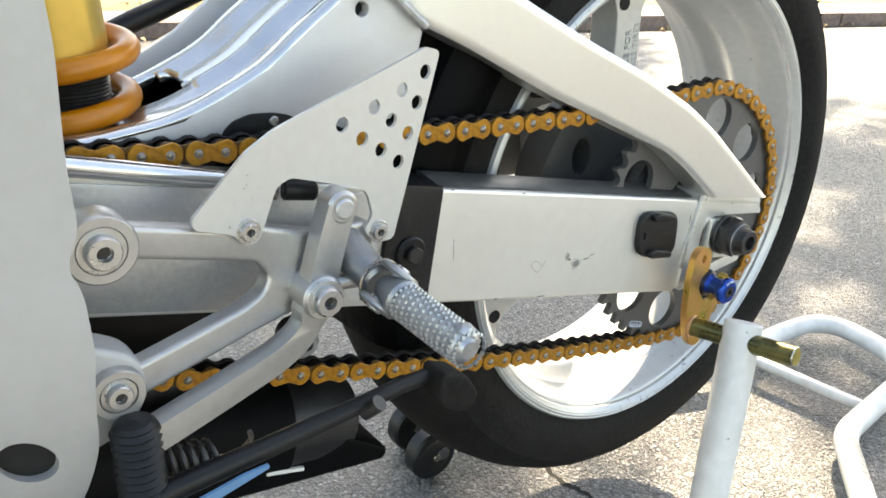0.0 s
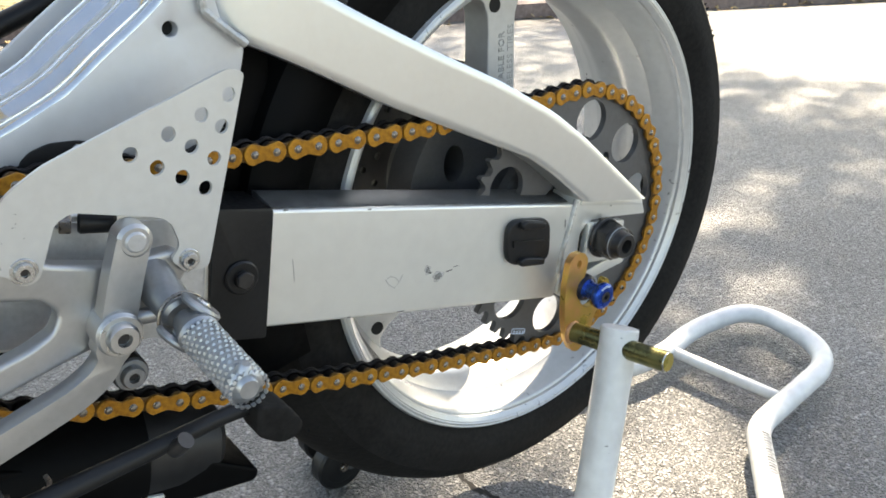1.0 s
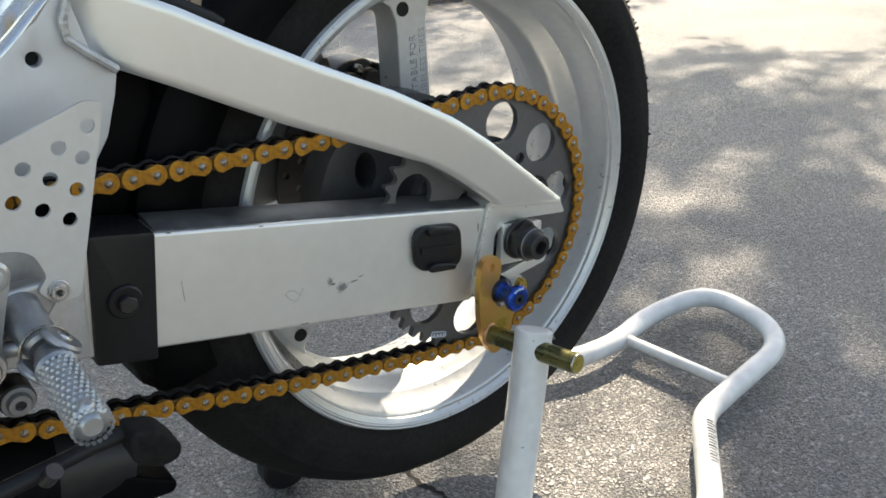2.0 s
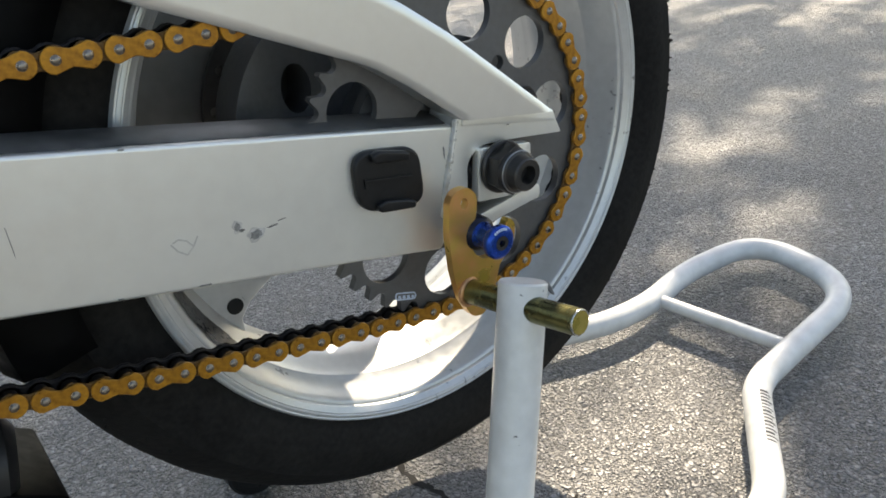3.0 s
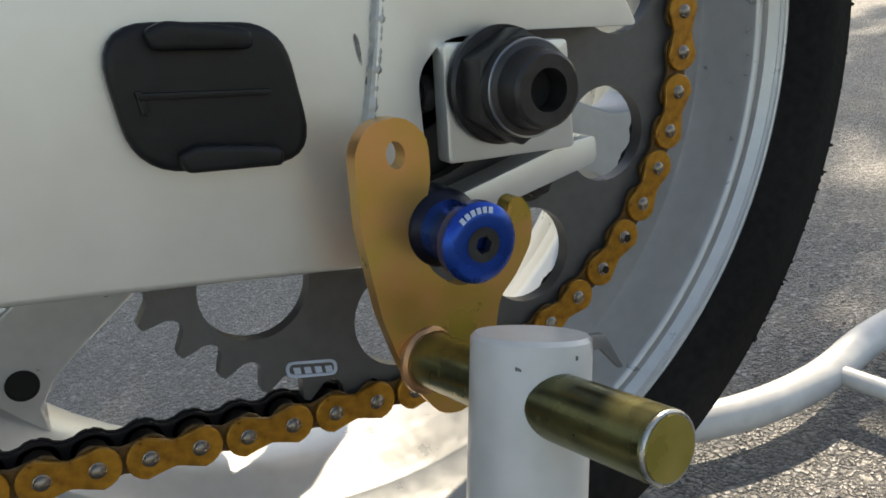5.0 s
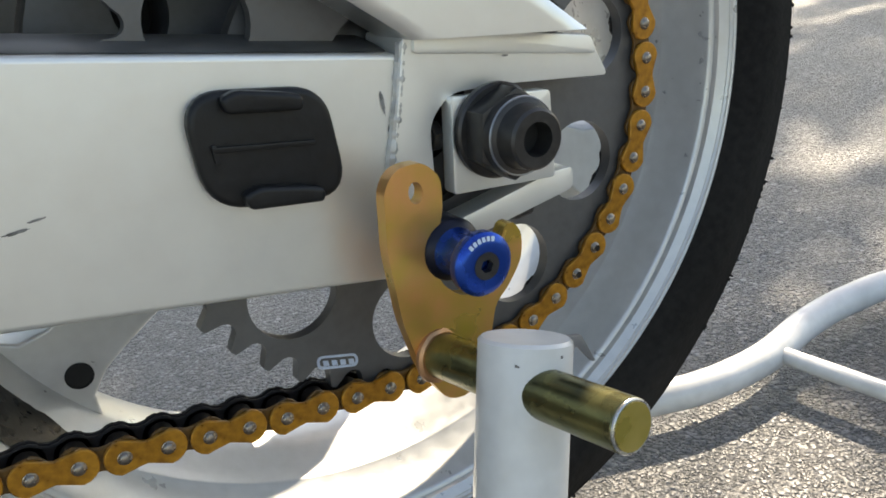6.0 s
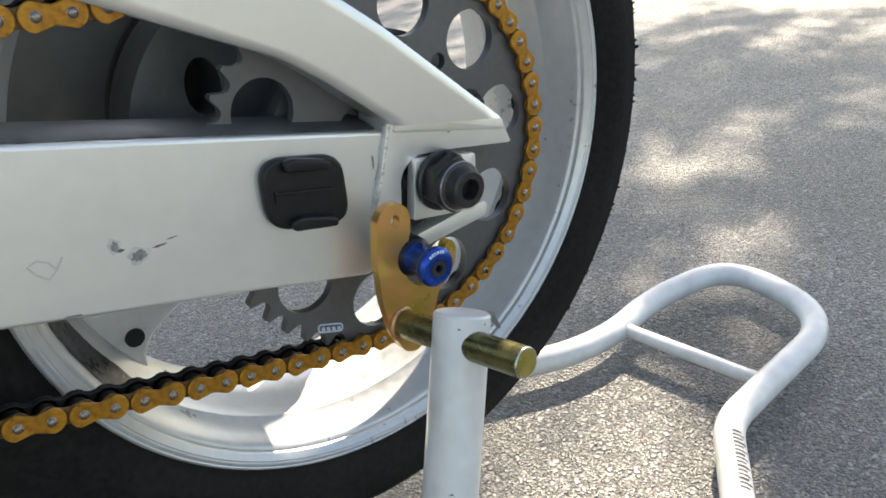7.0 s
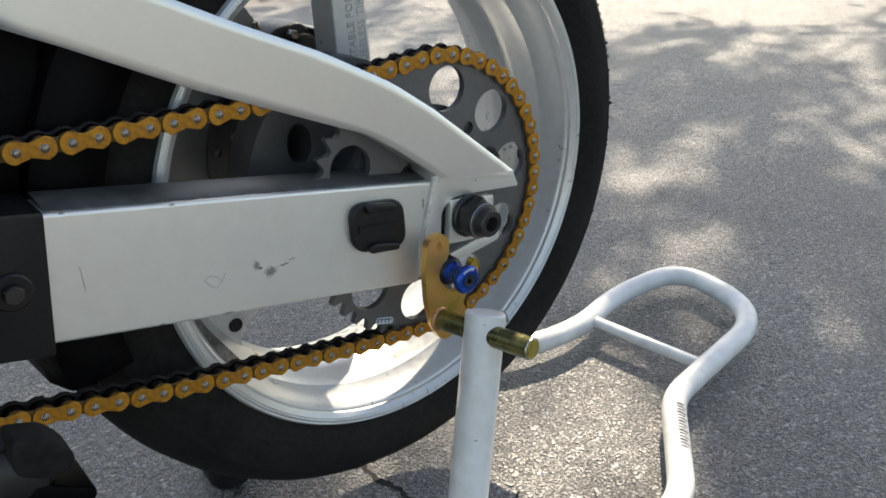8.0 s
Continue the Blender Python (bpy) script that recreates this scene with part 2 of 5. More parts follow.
    h = nt.nodes.new("ShaderNodeMath")
    h.operation = "MULTIPLY_ADD"
    h.inputs[1].default_value = 0.6
    nt.links.new(chip.outputs[1], h.inputs[0])
    nt.links.new(gap.outputs[0], h.inputs[2])
    bp = nt.nodes.new("ShaderNodeBump")
    bp.inputs["Strength"].default_value, bp.inputs["Distance"].default_value = 1.0, 0.0055
    nt.links.new(h.outputs[0], bp.inputs["Height"])
    nt.links.new(bp.outputs[0], b.inputs["Normal"])
    return m


M_ASPHALT = asphalt()
bm = bmesh.new()
bm.faces.new([bm.verts.new(p) for p in ((-400, -400, 0), (400, -400, 0), (400, 400, 0), (-400, 400, 0))])
ground = tagged(finish("ground", bm, M_ASPHALT, smooth=0), "worn grey asphalt with pale stone chips", "asphalt", kind="structure")

# loose and proud chips of stone in the asphalt round the stand
M_CHIP = material("stone_chip", (0.16, 0.155, 0.15), 0.5, 0, 0.35, 300, 0.3, 120, second=(0.23, 0.223, 0.215))
rng = random.Random(4)
verts, faces = [], []
for _ in range(6500):
    x, y = rng.uniform(-0.45, 0.75), rng.uniform(-0.36, 0.42)
    r = rng.uniform(0.001, 0.0026) * (1.6 if rng.random() < 0.08 else 1)
    hgt, turn, n = r * rng.uniform(0.3, 0.6), rng.uniform(0, 6.3), rng.choice((4, 5, 6))
    base = len(verts)
    for k in range(n):
        q = turn + 6.283 * k / n + rng.uniform(-0.25, 0.25)
        rr = r * rng.uniform(0.75, 1.2)
        verts.append((x + rr * math.cos(q), y + rr * 0.8 * math.sin(q), -0.0004))
        verts.append((x + rr * 0.6 * math.cos(q), y + rr * 0.5 * math.sin(q), hgt))
    for k in range(n):
        a0, a1 = base + 2 * k, base + 2 * ((k + 1) % n)
        faces.append((a0, a1, a1 + 1, a0 + 1))
    faces.append(tuple(base + 2 * k + 1 for k in range(n)))
me = bpy.data.meshes.new("gravel")
me.from_pydata(verts, [], faces)
me.materials.append(M_CHIP)
tagged(new("gravel", me), "small pale stone chips set in the asphalt", "gravel", kind="stuff")

# crack in the asphalt
M_CRACK = material("crack_filler", (0.012, 0.011, 0.01), 0.9, 0, 0.3, 200, 0.3, 50)


def crack(points, width, seed):
    rng = random.Random(seed)
    bm = bmesh.new()
    pts = []
    for (x0, y0), (x1, y1) in zip(points, points[1:]):
        for k in range(8):
            w = k / 8
            pts.append((x0 + (x1 - x0) * w + rng.uniform(-1, 1) * 0.0035, y0 + (y1 - y0) * w + rng.uniform(-1, 1) * 0.0035))
    rows = []
    for i, (x, y) in enumerate(pts):
        p, q = pts[max(i - 1, 0)], pts[min(i + 1, len(pts) - 1)]
        d = Vector((q[0] - p[0], q[1] - p[1])).normalized()
        half = width * rng.uniform(0.25, 0.6)
        rows.append((bm.verts.new((x - d.y * half, y + d.x * half, 0.0006)), bm.verts.new((x + d.y * half, y - d.x * half, 0.0006))))
    for (p, q), (r, t) in zip(rows, rows[1:]):
        bm.faces.new((p, q, t, r))
    return tagged(finish("crack", bm, M_CRACK, smooth=0), "dark crack running through the asphalt", "crack", kind="structure")


crack([(-0.02, 0.07), (-0.005, 0.04), (-0.006, 0.0), (0.002, -0.03), (-0.004, -0.06), (0.012, -0.1), (0.004, -0.16), (0.02, -0.24)], 0.0075, 2)
crack([(0.02, -0.1), (0.06, -0.13), (0.1, -0.12)], 0.0035, 5)

# kerb, lawn and road beyond
M_KERB = material("stained_kerb", (0.16, 0.11, 0.1), 0.85, 0, 0.3, 40, 0.5, 3, second=(0.2, 0.15, 0.13))
M_CONC = material("pale_kerb_top", (0.3, 0.29, 0.27), 0.85, 0, 0.2, 40, 0.4, 3)
M_LAWN = material("dry_lawn", (0.07, 0.085, 0.022), 0.9, 0, 0.45, 14, 0.6, 1.2, second=(0.17, 0.15, 0.075))
KA, KD = Vector((0.55, 3.52, 0)), Vector((4.35, -1.65, 0)).normalized()
KN = Vector((-KD.y, KD.x, 0))


def strip(name, n0, n1, z0, z1, mat, label, category, s0=-14.0, s1=16.0, piece=None):
    bm = bmesh.new()
    cuts = [s0, s1] if not piece else [s0 + piece * k for k in range(int((s1 - s0) / piece) + 1)]
    for c0, c1 in zip(cuts, cuts[1:]):
        e = 0.006 if piece else 0
        corners = [KA + KD * s + KN * n for s, n in ((c0 + e, n0), (c1 - e, n0), (c1 - e, n1), (c0 + e, n1))]
        low = [bm.verts.new((c.x, c.y, z0)) for c in corners]
        top = [bm.verts.new((c.x, c.y, z1)) for c in corners]
        bm.faces.new(top)
        for k in range(4):
            bm.faces.new((low[k], low[(k + 1) % 4], top[(k + 1) % 4], top[k]))
    return tagged(finish(name, bm, mat, smooth=0), label, category, kind="structure")


strip("kerb", 0.0, 0.14, -0.02, 0.075, M_KERB, "dark stained concrete kerb beside the lot", "kerb", piece=3.0)
strip("pavement", 0.146, 0.5, -0.02, 0.068, M_CONC, "pale concrete strip behind the kerb", "pavement")
strip("lawn", 0.504, 4.6, -0.02, 0.06, M_LAWN, "dry yellow-green lawn with leaf litter", "lawn", -20, 24)
M_LEAF_DRY = material("dry_leaf", (0.22, 0.13, 0.06), 0.8, 0, 0.4, 60, 0.2, 30, second=(0.42, 0.3, 0.14))
verts, faces = [], []
for _ in range(2600):
    s, n = rng.uniform(-6, 7), abs(rng.gauss(0, 1.1))
    if rng.random() < 0.12:
        n, z = -abs(rng.gauss(0, 0.05)), 0.004
    else:
        n, z = 0.52 + n, 0.064
    if n > 4.4:
        continue
    c = KA + KD * s + KN * n
    r, q, tilt = rng.uniform(0.012, 0.034), rng.uniform(0, 6.3), rng.uniform(0, 0.02)
    base = len(verts)
    for k, (lx, ly) in enumerate(((-1, 0), (0, -0.45), (1, 0), (0, 0.45))):
        verts.append((c.x + r * (lx * math.cos(q) - ly * math.sin(q)), c.y + r * (lx * math.sin(q) + ly * math.cos(q)), z + (tilt if k % 2 else 0)))
    faces.append((base, base + 1, base + 2, base + 3))
me = bpy.data.meshes.new("leaf_litter")
me.from_pydata(verts, [], faces)
me.materials.append(M_LEAF_DRY)
tagged(new("leaf_litter", me), "brown fallen leaves along the kerb and on the lawn", "leaves", kind="stuff")

# tree on the lawn, its unseen crown shaped to shade chosen ground
M_BARK = material("grey_bark", (0.17, 0.14, 0.11), 0.9, 0, 0.35, 30, 0.8, 5)
M_LEAF = material("green_leaf", (0.05, 0.09, 0.025), 0.6, 0, 0.4, 30, 0.1, 3)
tree = tagged(new("tree"), "broad shade tree with a grey trunk on the lawn", "tree")
# Trunk set aside so that its own shadow misses the view.
TX, TY = 6.8, 2.25
trunk_pts = [(TX, TY, 0.0), (TX, TY, 0.12), (TX, TY + 0.05, 0.9), (TX - 0.06, TY + 0.02, 2.2), (TX - 0.16, TY + 0.05, 3.6), (TX - 0.3, TY + 0.1, 4.8)]
bm = tube(trunk_pts, [0.21, 0.155, 0.14, 0.1, 0.07, 0.03], 14)


rng = random.Random(31)
# crown cleared so these ground patches are sunlit: middle, half length, half width, turn
SUN_PATCHES = [(0.76, 0.1, 0.12, 0.06, 20), (0.55, 0.15, 0.07, 0.04, 40), (0.67, -0.21, 0.07, 0.035, 30), (1.03, 0.36, 0.11, 0.035, 15), (1.29, 0.4, 0.12, 0.035, 10)]
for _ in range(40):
    SUN_PATCHES.append((rng.uniform(1.95, 3.6), rng.uniform(0.0, 1.7), rng.uniform(0.08, 0.22), rng.uniform(0.025, 0.06), rng.gauss(15, 14)))
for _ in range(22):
    SUN_PATCHES.append((rng.uniform(0.95, 2.1), rng.uniform(-0.25, 0.5), rng.uniform(0.06, 0.16), rng.uniform(0.018, 0.04), rng.gauss(15, 14)))


def sun_clearing(p):
    """Share of leaves dropped here so that the sun reaches chosen ground."""
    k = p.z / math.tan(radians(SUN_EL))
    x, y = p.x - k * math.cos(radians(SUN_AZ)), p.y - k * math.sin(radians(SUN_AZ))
    # Keeps the ground round the stand and the rim in sun.
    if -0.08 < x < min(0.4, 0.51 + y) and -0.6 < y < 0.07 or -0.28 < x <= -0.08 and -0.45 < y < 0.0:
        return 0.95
    for gx, gy, rx, ry, turn in SUN_PATCHES:
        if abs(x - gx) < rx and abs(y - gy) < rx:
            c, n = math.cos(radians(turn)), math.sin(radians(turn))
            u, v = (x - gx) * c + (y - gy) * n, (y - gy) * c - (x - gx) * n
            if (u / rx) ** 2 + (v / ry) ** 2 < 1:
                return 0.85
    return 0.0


def bough(center, reach_x, reach_y, count, twigs_each, thick):
    """Limbs that spread from the trunk to hanging twigs round center."""
    for k in range(count):
        q = 2 * math.pi * (k + rng.uniform(-0.3, 0.3)) / count
        reach = rng.uniform(0.7, 1.05)
        start = Vector(trunk_pts[3]).lerp(Vector(trunk_pts[5]), rng.uniform(0.25, 0.95))
        end = Vector(center) + Vector((math.cos(q) * reach_x * reach, math.sin(q) * reach_y * reach, rng.uniform(-0.3, 0.5)))
        mid = start.lerp(end, 0.5) + Vector((0, 0, 0.3))
        line = rounded([start, mid, end], 0.6, 5)
        if not any(sun_clearing(p) for p in line[2:]):
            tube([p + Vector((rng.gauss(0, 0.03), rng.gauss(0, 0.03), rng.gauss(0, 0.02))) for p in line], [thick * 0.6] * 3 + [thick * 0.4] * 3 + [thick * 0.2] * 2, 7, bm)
        for _ in range(twigs_each):
            p = (mid if rng.random() < 0.15 else end).lerp(end, rng.uniform(0, 1)) + Vector((rng.gauss(0, 0.16), rng.gauss(0, 0.16), rng.gauss(0, 0.1)))
            drop = rng.uniform(0.3, 0.75)
            twigs.append((p, drop))


twigs = []
CAST = Vector((math.cos(radians(SUN_AZ)), math.sin(radians(SUN_AZ)), 0)) * (4.5 / math.tan(radians(SUN_EL))) + Vector((0, 0, 4.5))
# Boughs are placed by the ground spots they are to shade.
for (gx, gy), rx, ry, count, each, thick in (
        ((0.97, -0.29), 1.3, 1.15, 17, 4, 0.02), ((-0.4, -0.33), 0.2, 0.2, 6, 5, 0.01), ((0.62, -0.42), 0.45, 0.35, 8, 9, 0.016), ((0.58, -0.36), 0.17, 0.15, 6, 8, 0.01), ((1.5, 0.68), 0.5, 0.24, 8, 8, 0.014),
        ((-0.28, 0.31), 0.3, 0.22, 7, 9, 0.014), ((-0.1, 0.57), 0.6, 0.48, 16, 7, 0.016), ((1.6, 2.1), 0.7, 0.5, 12, 6, 0.02)):
    bough(Vector((gx, gy, 0)) + CAST, rx, ry, count, each, thick)
part("trunk", bm, M_BARK, tree)
verts, faces = [], []
for top, drop in twigs:
    sway = Vector((rng.gauss(0, 0.12), rng.gauss(0, 0.12), 0))
    for _ in range(42):
        w = rng.random()
        p = top + sway * w + Vector((rng.gauss(0, 0.05), rng.gauss(0, 0.05), -drop * w))
        if rng.random() < sun_clearing(p):
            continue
        u = Vector((rng.gauss(0, 0.8), rng.gauss(0, 0.8), rng.gauss(-0.7, 0.5))).normalized()
        v = u.cross(Vector((rng.gauss(0, 1), rng.gauss(0, 1), rng.gauss(0, 1)))).normalized()
        r = rng.uniform(0.03, 0.055)
        base = len(verts)
        verts += [tuple(p - u * r), tuple(p - v * r * 0.4), tuple(p + u * r), tuple(p + v * r * 0.4)]
        faces.append((base, base + 1, base + 2, base + 3))
me = bpy.data.meshes.new("crown")
me.from_pydata(verts, [], faces)
me.materials.append(M_LEAF)
crown = new("crown", me)
crown.parent = tree

# ---- motorcycle ----
bike = tagged(new("motorcycle"), "silver sport motorcycle with gold chain, tail raised on a stand", "motorcycle")

# rear wheel
wheel = part("rear_wheel", lathe([(0.03, -0.05), (0.045, -0.05), (0.045, 0.05), (0.03, 0.05)], 48, (0, 0, ZC)), M_CAST, bike, "silver three-spoke cast wheel")
HALF_RIM = [(0.2297, -0.0715), (0.2308, -0.0745), (0.2292, -0.0775), (0.2281, -0.0779), (0.2274, -0.0773), (0.2264, -0.0779), (0.225, -0.078), (0.2242, -0.0769), (0.2233, -0.077), (0.2222, -0.076), (0.2192, -0.0735), (0.2188, -0.0705), (0.2172, -0.0702), (0.2158, -0.0685),
            (0.2145, -0.0645), (0.2125, -0.06), (0.2076, -0.0425), (0.2069, -0.042), (0.2062, -0.0405), (0.2035, -0.03), (0.1975, -0.022), (0.195, -0.012)]
OUTER_RIM = [(0.219, 0.064), (0.2165, 0.05), (0.205, 0.02), (0.205, -0.02), (0.2165, -0.05), (0.219, -0.064)]
RIM = HALF_RIM + [(r, -y) for r, y in HALF_RIM[::-1]] + OUTER_RIM
rim = part("rim", lathe(RIM, 160, (0, 0, ZC)), M_RIM, wheel)
HALF_TYRE = [(0.218, -0.066), (0.228, -0.0705), (0.2308, -0.0745), (0.2375, -0.0765), (0.248, -0.0815), (0.262, -0.082), (0.275, -0.0775), (0.2765, -0.0775), (0.286, -0.0695),
             (0.2955, -0.0585), (0.303, -0.044), (0.3085, -0.025), (0.3105, -0.008)]
TYRE = HALF_TYRE + [(r, -y) for r, y in HALF_TYRE[::-1]] + [(0.214, 0.03), (0.214, -0.03)]
tyre = part("tyre", lathe(TYRE, 160, (0, 0, ZC)), M_TYRE, wheel)


def turned2(pts, deg, cx=0.0, cz=ZC):
    c, s = math.cos(radians(deg)), math.sin(radians(deg))
    return [(cx + x * c - z * s, cz + x * s + z * c) for x, z in pts]


for deg in (1.2, 121.2, 241.2):
    half = [(0.026, 0.03), (0.0205, 0.055), (0.0175, 0.1), (0.0165, 0.16), (0.0172, 0.175), (0.022, 0.1875), (0.034, 0.1945), (0.056, 0.1985)]
    outline = [(x, z) for x, z in half] + [(-x, z) for x, z in half[::-1]]
    part("spoke", sheet(turned2(outline, deg), (), -0.016, 0.018, 0, 0.0075, segs=5), M_RIM, wheel)

# sprocket
TEETH, PITCH, PHASE = 48, 0.015875, 3.28
RP = PITCH / 2 / math.sin(math.pi / TEETH)
outline = []
for k in range(TEETH):
    base = radians(PHASE + 3.75) + 2 * math.pi * k / TEETH
    for da, r in ((-0.0645, RP - 0.0051), (-0.05, RP - 0.0047), (-0.034, RP - 0.0031), (-0.023, RP), (-0.009, RP + 0.0036), (0.009, RP + 0.0036), (0.023, RP), (0.034, RP - 0.0031), (0.05, RP - 0.0047)):
        outline.append((r * math.cos(base + da), ZC + r * math.sin(base + da)))
holes = [circle2(0.0932 * math.cos(radians(a)), ZC + 0.0932 * math.sin(radians(a)), 0.0190, 30) for a in np.arange(4.6, 364, 36)]
holes += [circle2(0.068 * math.cos(radians(a)), ZC + 0.068 * math.sin(radians(a)), 0.0055, 14) for a in np.arange(49.7, 409, 72)]
holes.append(circle2(0, ZC, 0.045, 40))
sprocket = part("sprocket", sheet(outline, holes, -0.1117, -0.1057), M_SPROCKET, wheel, "dark grey toothed sprocket with round holes", 30)

# chain
def run(points, n=400):
    """A smooth curve through (x, z) points, finely sampled."""
    out = []
    for s in np.linspace(0, len(points) - 1, n):
        i = int(min(max(math.floor(s), 0), len(points) - 2))
        w = s - i
        p = [np.array(points[min(max(j, 0), len(points) - 1)]) for j in (i - 1, i, i + 1, i + 2)]
        out.append(0.5 * (2 * p[1] + (p[2] - p[0]) * w + (2 * p[0] - 5 * p[1] + 4 * p[2] - p[3]) * w * w + (3 * p[1] - p[0] - 3 * p[2] + p[3]) * w ** 3))
    return out


TOP = [(-0.62, 0.536), (-0.47, 0.5195), (-0.3135, 0.508), (-0.245, 0.5042), (-0.146, 0.5), (-0.07, 0.5015)]
LOW = [(-0.083, 0.274), (-0.164, 0.2915), (-0.243, 0.31), (-0.3055, 0.3265), (-0.42, 0.358), (-0.62, 0.42)]
arc = [np.array((RP * math.cos(a), ZC + RP * math.sin(a))) for a in np.radians(np.arange(91.8, -103, -0.5))]
track = run(TOP) + arc + run(LOW)
# rivets one pitch apart, in step with the teeth
first = min(range(len(track)), key=lambda i: abs(track[i][0] - RP * math.cos(radians(PHASE))) + abs(track[i][1] - ZC - RP * math.sin(radians(PHASE))))


def stepped(path):
    out, here = [path[0]], path[0]
    for p in path[1:]:
        while np.linalg.norm(p - here) >= PITCH:
            here = here + (p - here) * PITCH / np.linalg.norm(p - here)
            out.append(here)
    return out


after, before = stepped(track[first:]), stepped(track[first::-1])
rivets = before[:0:-1] + after
FIRST = len(before) - 1
def link_plate(y0, y1, r, bm=None):
    pts = []
    for a in range(-80, 81, 20):
        pts.append((PITCH + r * math.cos(radians(a)), r * math.sin(radians(a))))
    pts += [(PITCH * 0.64, r * 0.7), (PITCH / 2, r * 0.63), (PITCH * 0.36, r * 0.7)]
    for a in range(100, 261, 20):
        pts.append((r * math.cos(radians(a)), r * math.sin(radians(a))))
    pts += [(PITCH * 0.36, -r * 0.7), (PITCH / 2, -r * 0.63), (PITCH * 0.64, -r * 0.7)]
    return sheet(pts, (), y0, y1, 0, 0.0004, bm, 1)


YC = -0.1087


def link_pose(k):
    a, b = rivets[k], rivets[k + 1]
    return Matrix.Translation((a[0], 0, a[1])) @ Matrix.Rotation(-math.atan2(b[1] - a[1], b[0] - a[0]), 4, "Y")


# rollers and far plates, joined under one greasy mesh
far = link_plate(YC + 0.0065, YC + 0.0085, 0.0074)
far = link_plate(YC + 0.0042, YC + 0.006, 0.0072, far)
cylinder((0, YC - 0.006, 0), (0, YC + 0.006, 0), 0.0051, 12, bm=far)
one = bpy.data.meshes.new("one")
far.to_mesh(one)
far.free()
bm = bmesh.new()
for k in range(len(rivets) - 1):
    n0 = len(bm.verts)
    bm.from_mesh(one)
    bm.verts.ensure_lookup_table()
    bmesh.ops.transform(bm, matrix=link_pose(k), verts=bm.verts[n0:])
bpy.data.meshes.remove(one)
chain = part("chain", bm, M_GREASE, bike, "gold drive chain with dark greasy rollers")
outer = part("outer_link", link_plate(YC - 0.0085, YC - 0.0065, 0.0074), M_GOLD, chain)
inner = part("inner_link", link_plate(YC - 0.0062, YC - 0.0042, 0.0073), M_INNER, chain)
pin = part("rivet", lathe([(0.0, YC - 0.0102), (0.0014, YC - 0.0101), (0.0022, YC - 0.0095), (0.0024, YC - 0.009), (0.0028, YC - 0.0088), (0.0028, YC - 0.0084), (0.0, YC - 0.0084)], 14, closed=False), M_STEEL, chain)
for k in range(len(rivets) - 1):
    for proto in ((outer if (k - FIRST) % 2 == 1 else inner), pin):
        ob = new(proto.name.split(".")[0], proto.data)
        ob.parent = chain
        ob.matrix_basis = link_pose(k)
for k in (FIRST + 7, FIRST + 8):
    ob = part("open_rivet", cylinder((0, YC - 0.0106, 0), (0, YC - 0.0101, 0), 0.0016, 12), M_GREASE, chain)
    ob.matrix_basis = link_pose(k)
for proto in (outer, inner, pin):
    bpy.data.objects.remove(proto)

# hub, sprocket carrier, brake disc and caliper
# Near-black colour standing in for the shade inside holes, recesses and grooves.
M_HOLE_SHADE = material("dark_bore", (0.01, 0.01, 0.01), 0.8, 0, 0.2, 100, 0, 20)
for a in (147,):
    x, z = 0.1 * math.cos(radians(a)), ZC + 0.1 * math.sin(radians(a))
    part("pocket_floor", cylinder((x, -0.0115, z), (x, -0.007, z), 0.0225, 28), M_HOLE_SHADE, wheel)
web = [[(0.1 * math.cos(radians(a)) + 0.0115 * math.cos(q), ZC + 0.1 * math.sin(radians(a)) + 0.0175 * math.sin(q)) for q in np.linspace(0, 2 * math.pi, 25)[:-1]] for a in (147,)]
part("hub_back", lathe([(0.03, -0.012), (0.06, -0.012), (0.05, 0.0), (0.045, 0.08), (0.03, 0.08)], 48, (0, 0, ZC)), M_HUB, wheel)
lobes = []
for k in range(90):
    a = radians(4 * k)
    r = 0.07 + 0.07 * max(0.0, math.cos(a - radians(152))) ** 0.9
    lobes.append((r * math.cos(a), ZC + r * math.sin(a)))
part("hub_web", sheet(lobes, web, -0.046, -0.012, 0, 0.003), M_HUB, wheel, "cast hub arm with an oval pocket, darkened for shade")
part("sprocket_carrier", lathe([(0.03, -0.1), (0.056, -0.1), (0.078, -0.097), (0.078, -0.088), (0.066, -0.08), (0.06, -0.046), (0.03, -0.046)], 64, (0, 0, ZC)), M_HUB, wheel)
# Steel kept dark in colour, since the disc's near face is shaded.
M_DISC = material("brake_steel", (0.09, 0.09, 0.09), 0.4, 0.8, 0.1, 160, 0.05, 20)
disc_holes = [circle2(r * math.cos(radians(a + off)), ZC + r * math.sin(radians(a + off)), 0.004, 10) for r, off in ((0.083, 0), (0.098, 10)) for a in range(0, 360, 20)]
part("brake_disc", sheet(circle2(0, ZC, 0.108, 72), disc_holes + [circle2(0, ZC, 0.068, 40)], 0.086, 0.091), M_DISC, wheel, "drilled steel brake disc")
for a in np.arange(17.5, 377, 72):
    x, z = 0.070 * math.cos(radians(a)), ZC + 0.068 * math.sin(radians(a))
    bm = cylinder((x, -0.1122, z), (x, -0.1142, z), 0.009, 20, bevel=0.0005)
    hexagon((x, z), 0.0068, -0.1202, -0.1137, 0.3 + a, 0.0006, bm)
    cylinder((x, -0.1197, z), (x, -0.1232, z), 0.0036, 14, bevel=0.0005, bm=bm)
    part("sprocket_bolt", bm, M_NUT, wheel, "dark hexagon nut and stud")


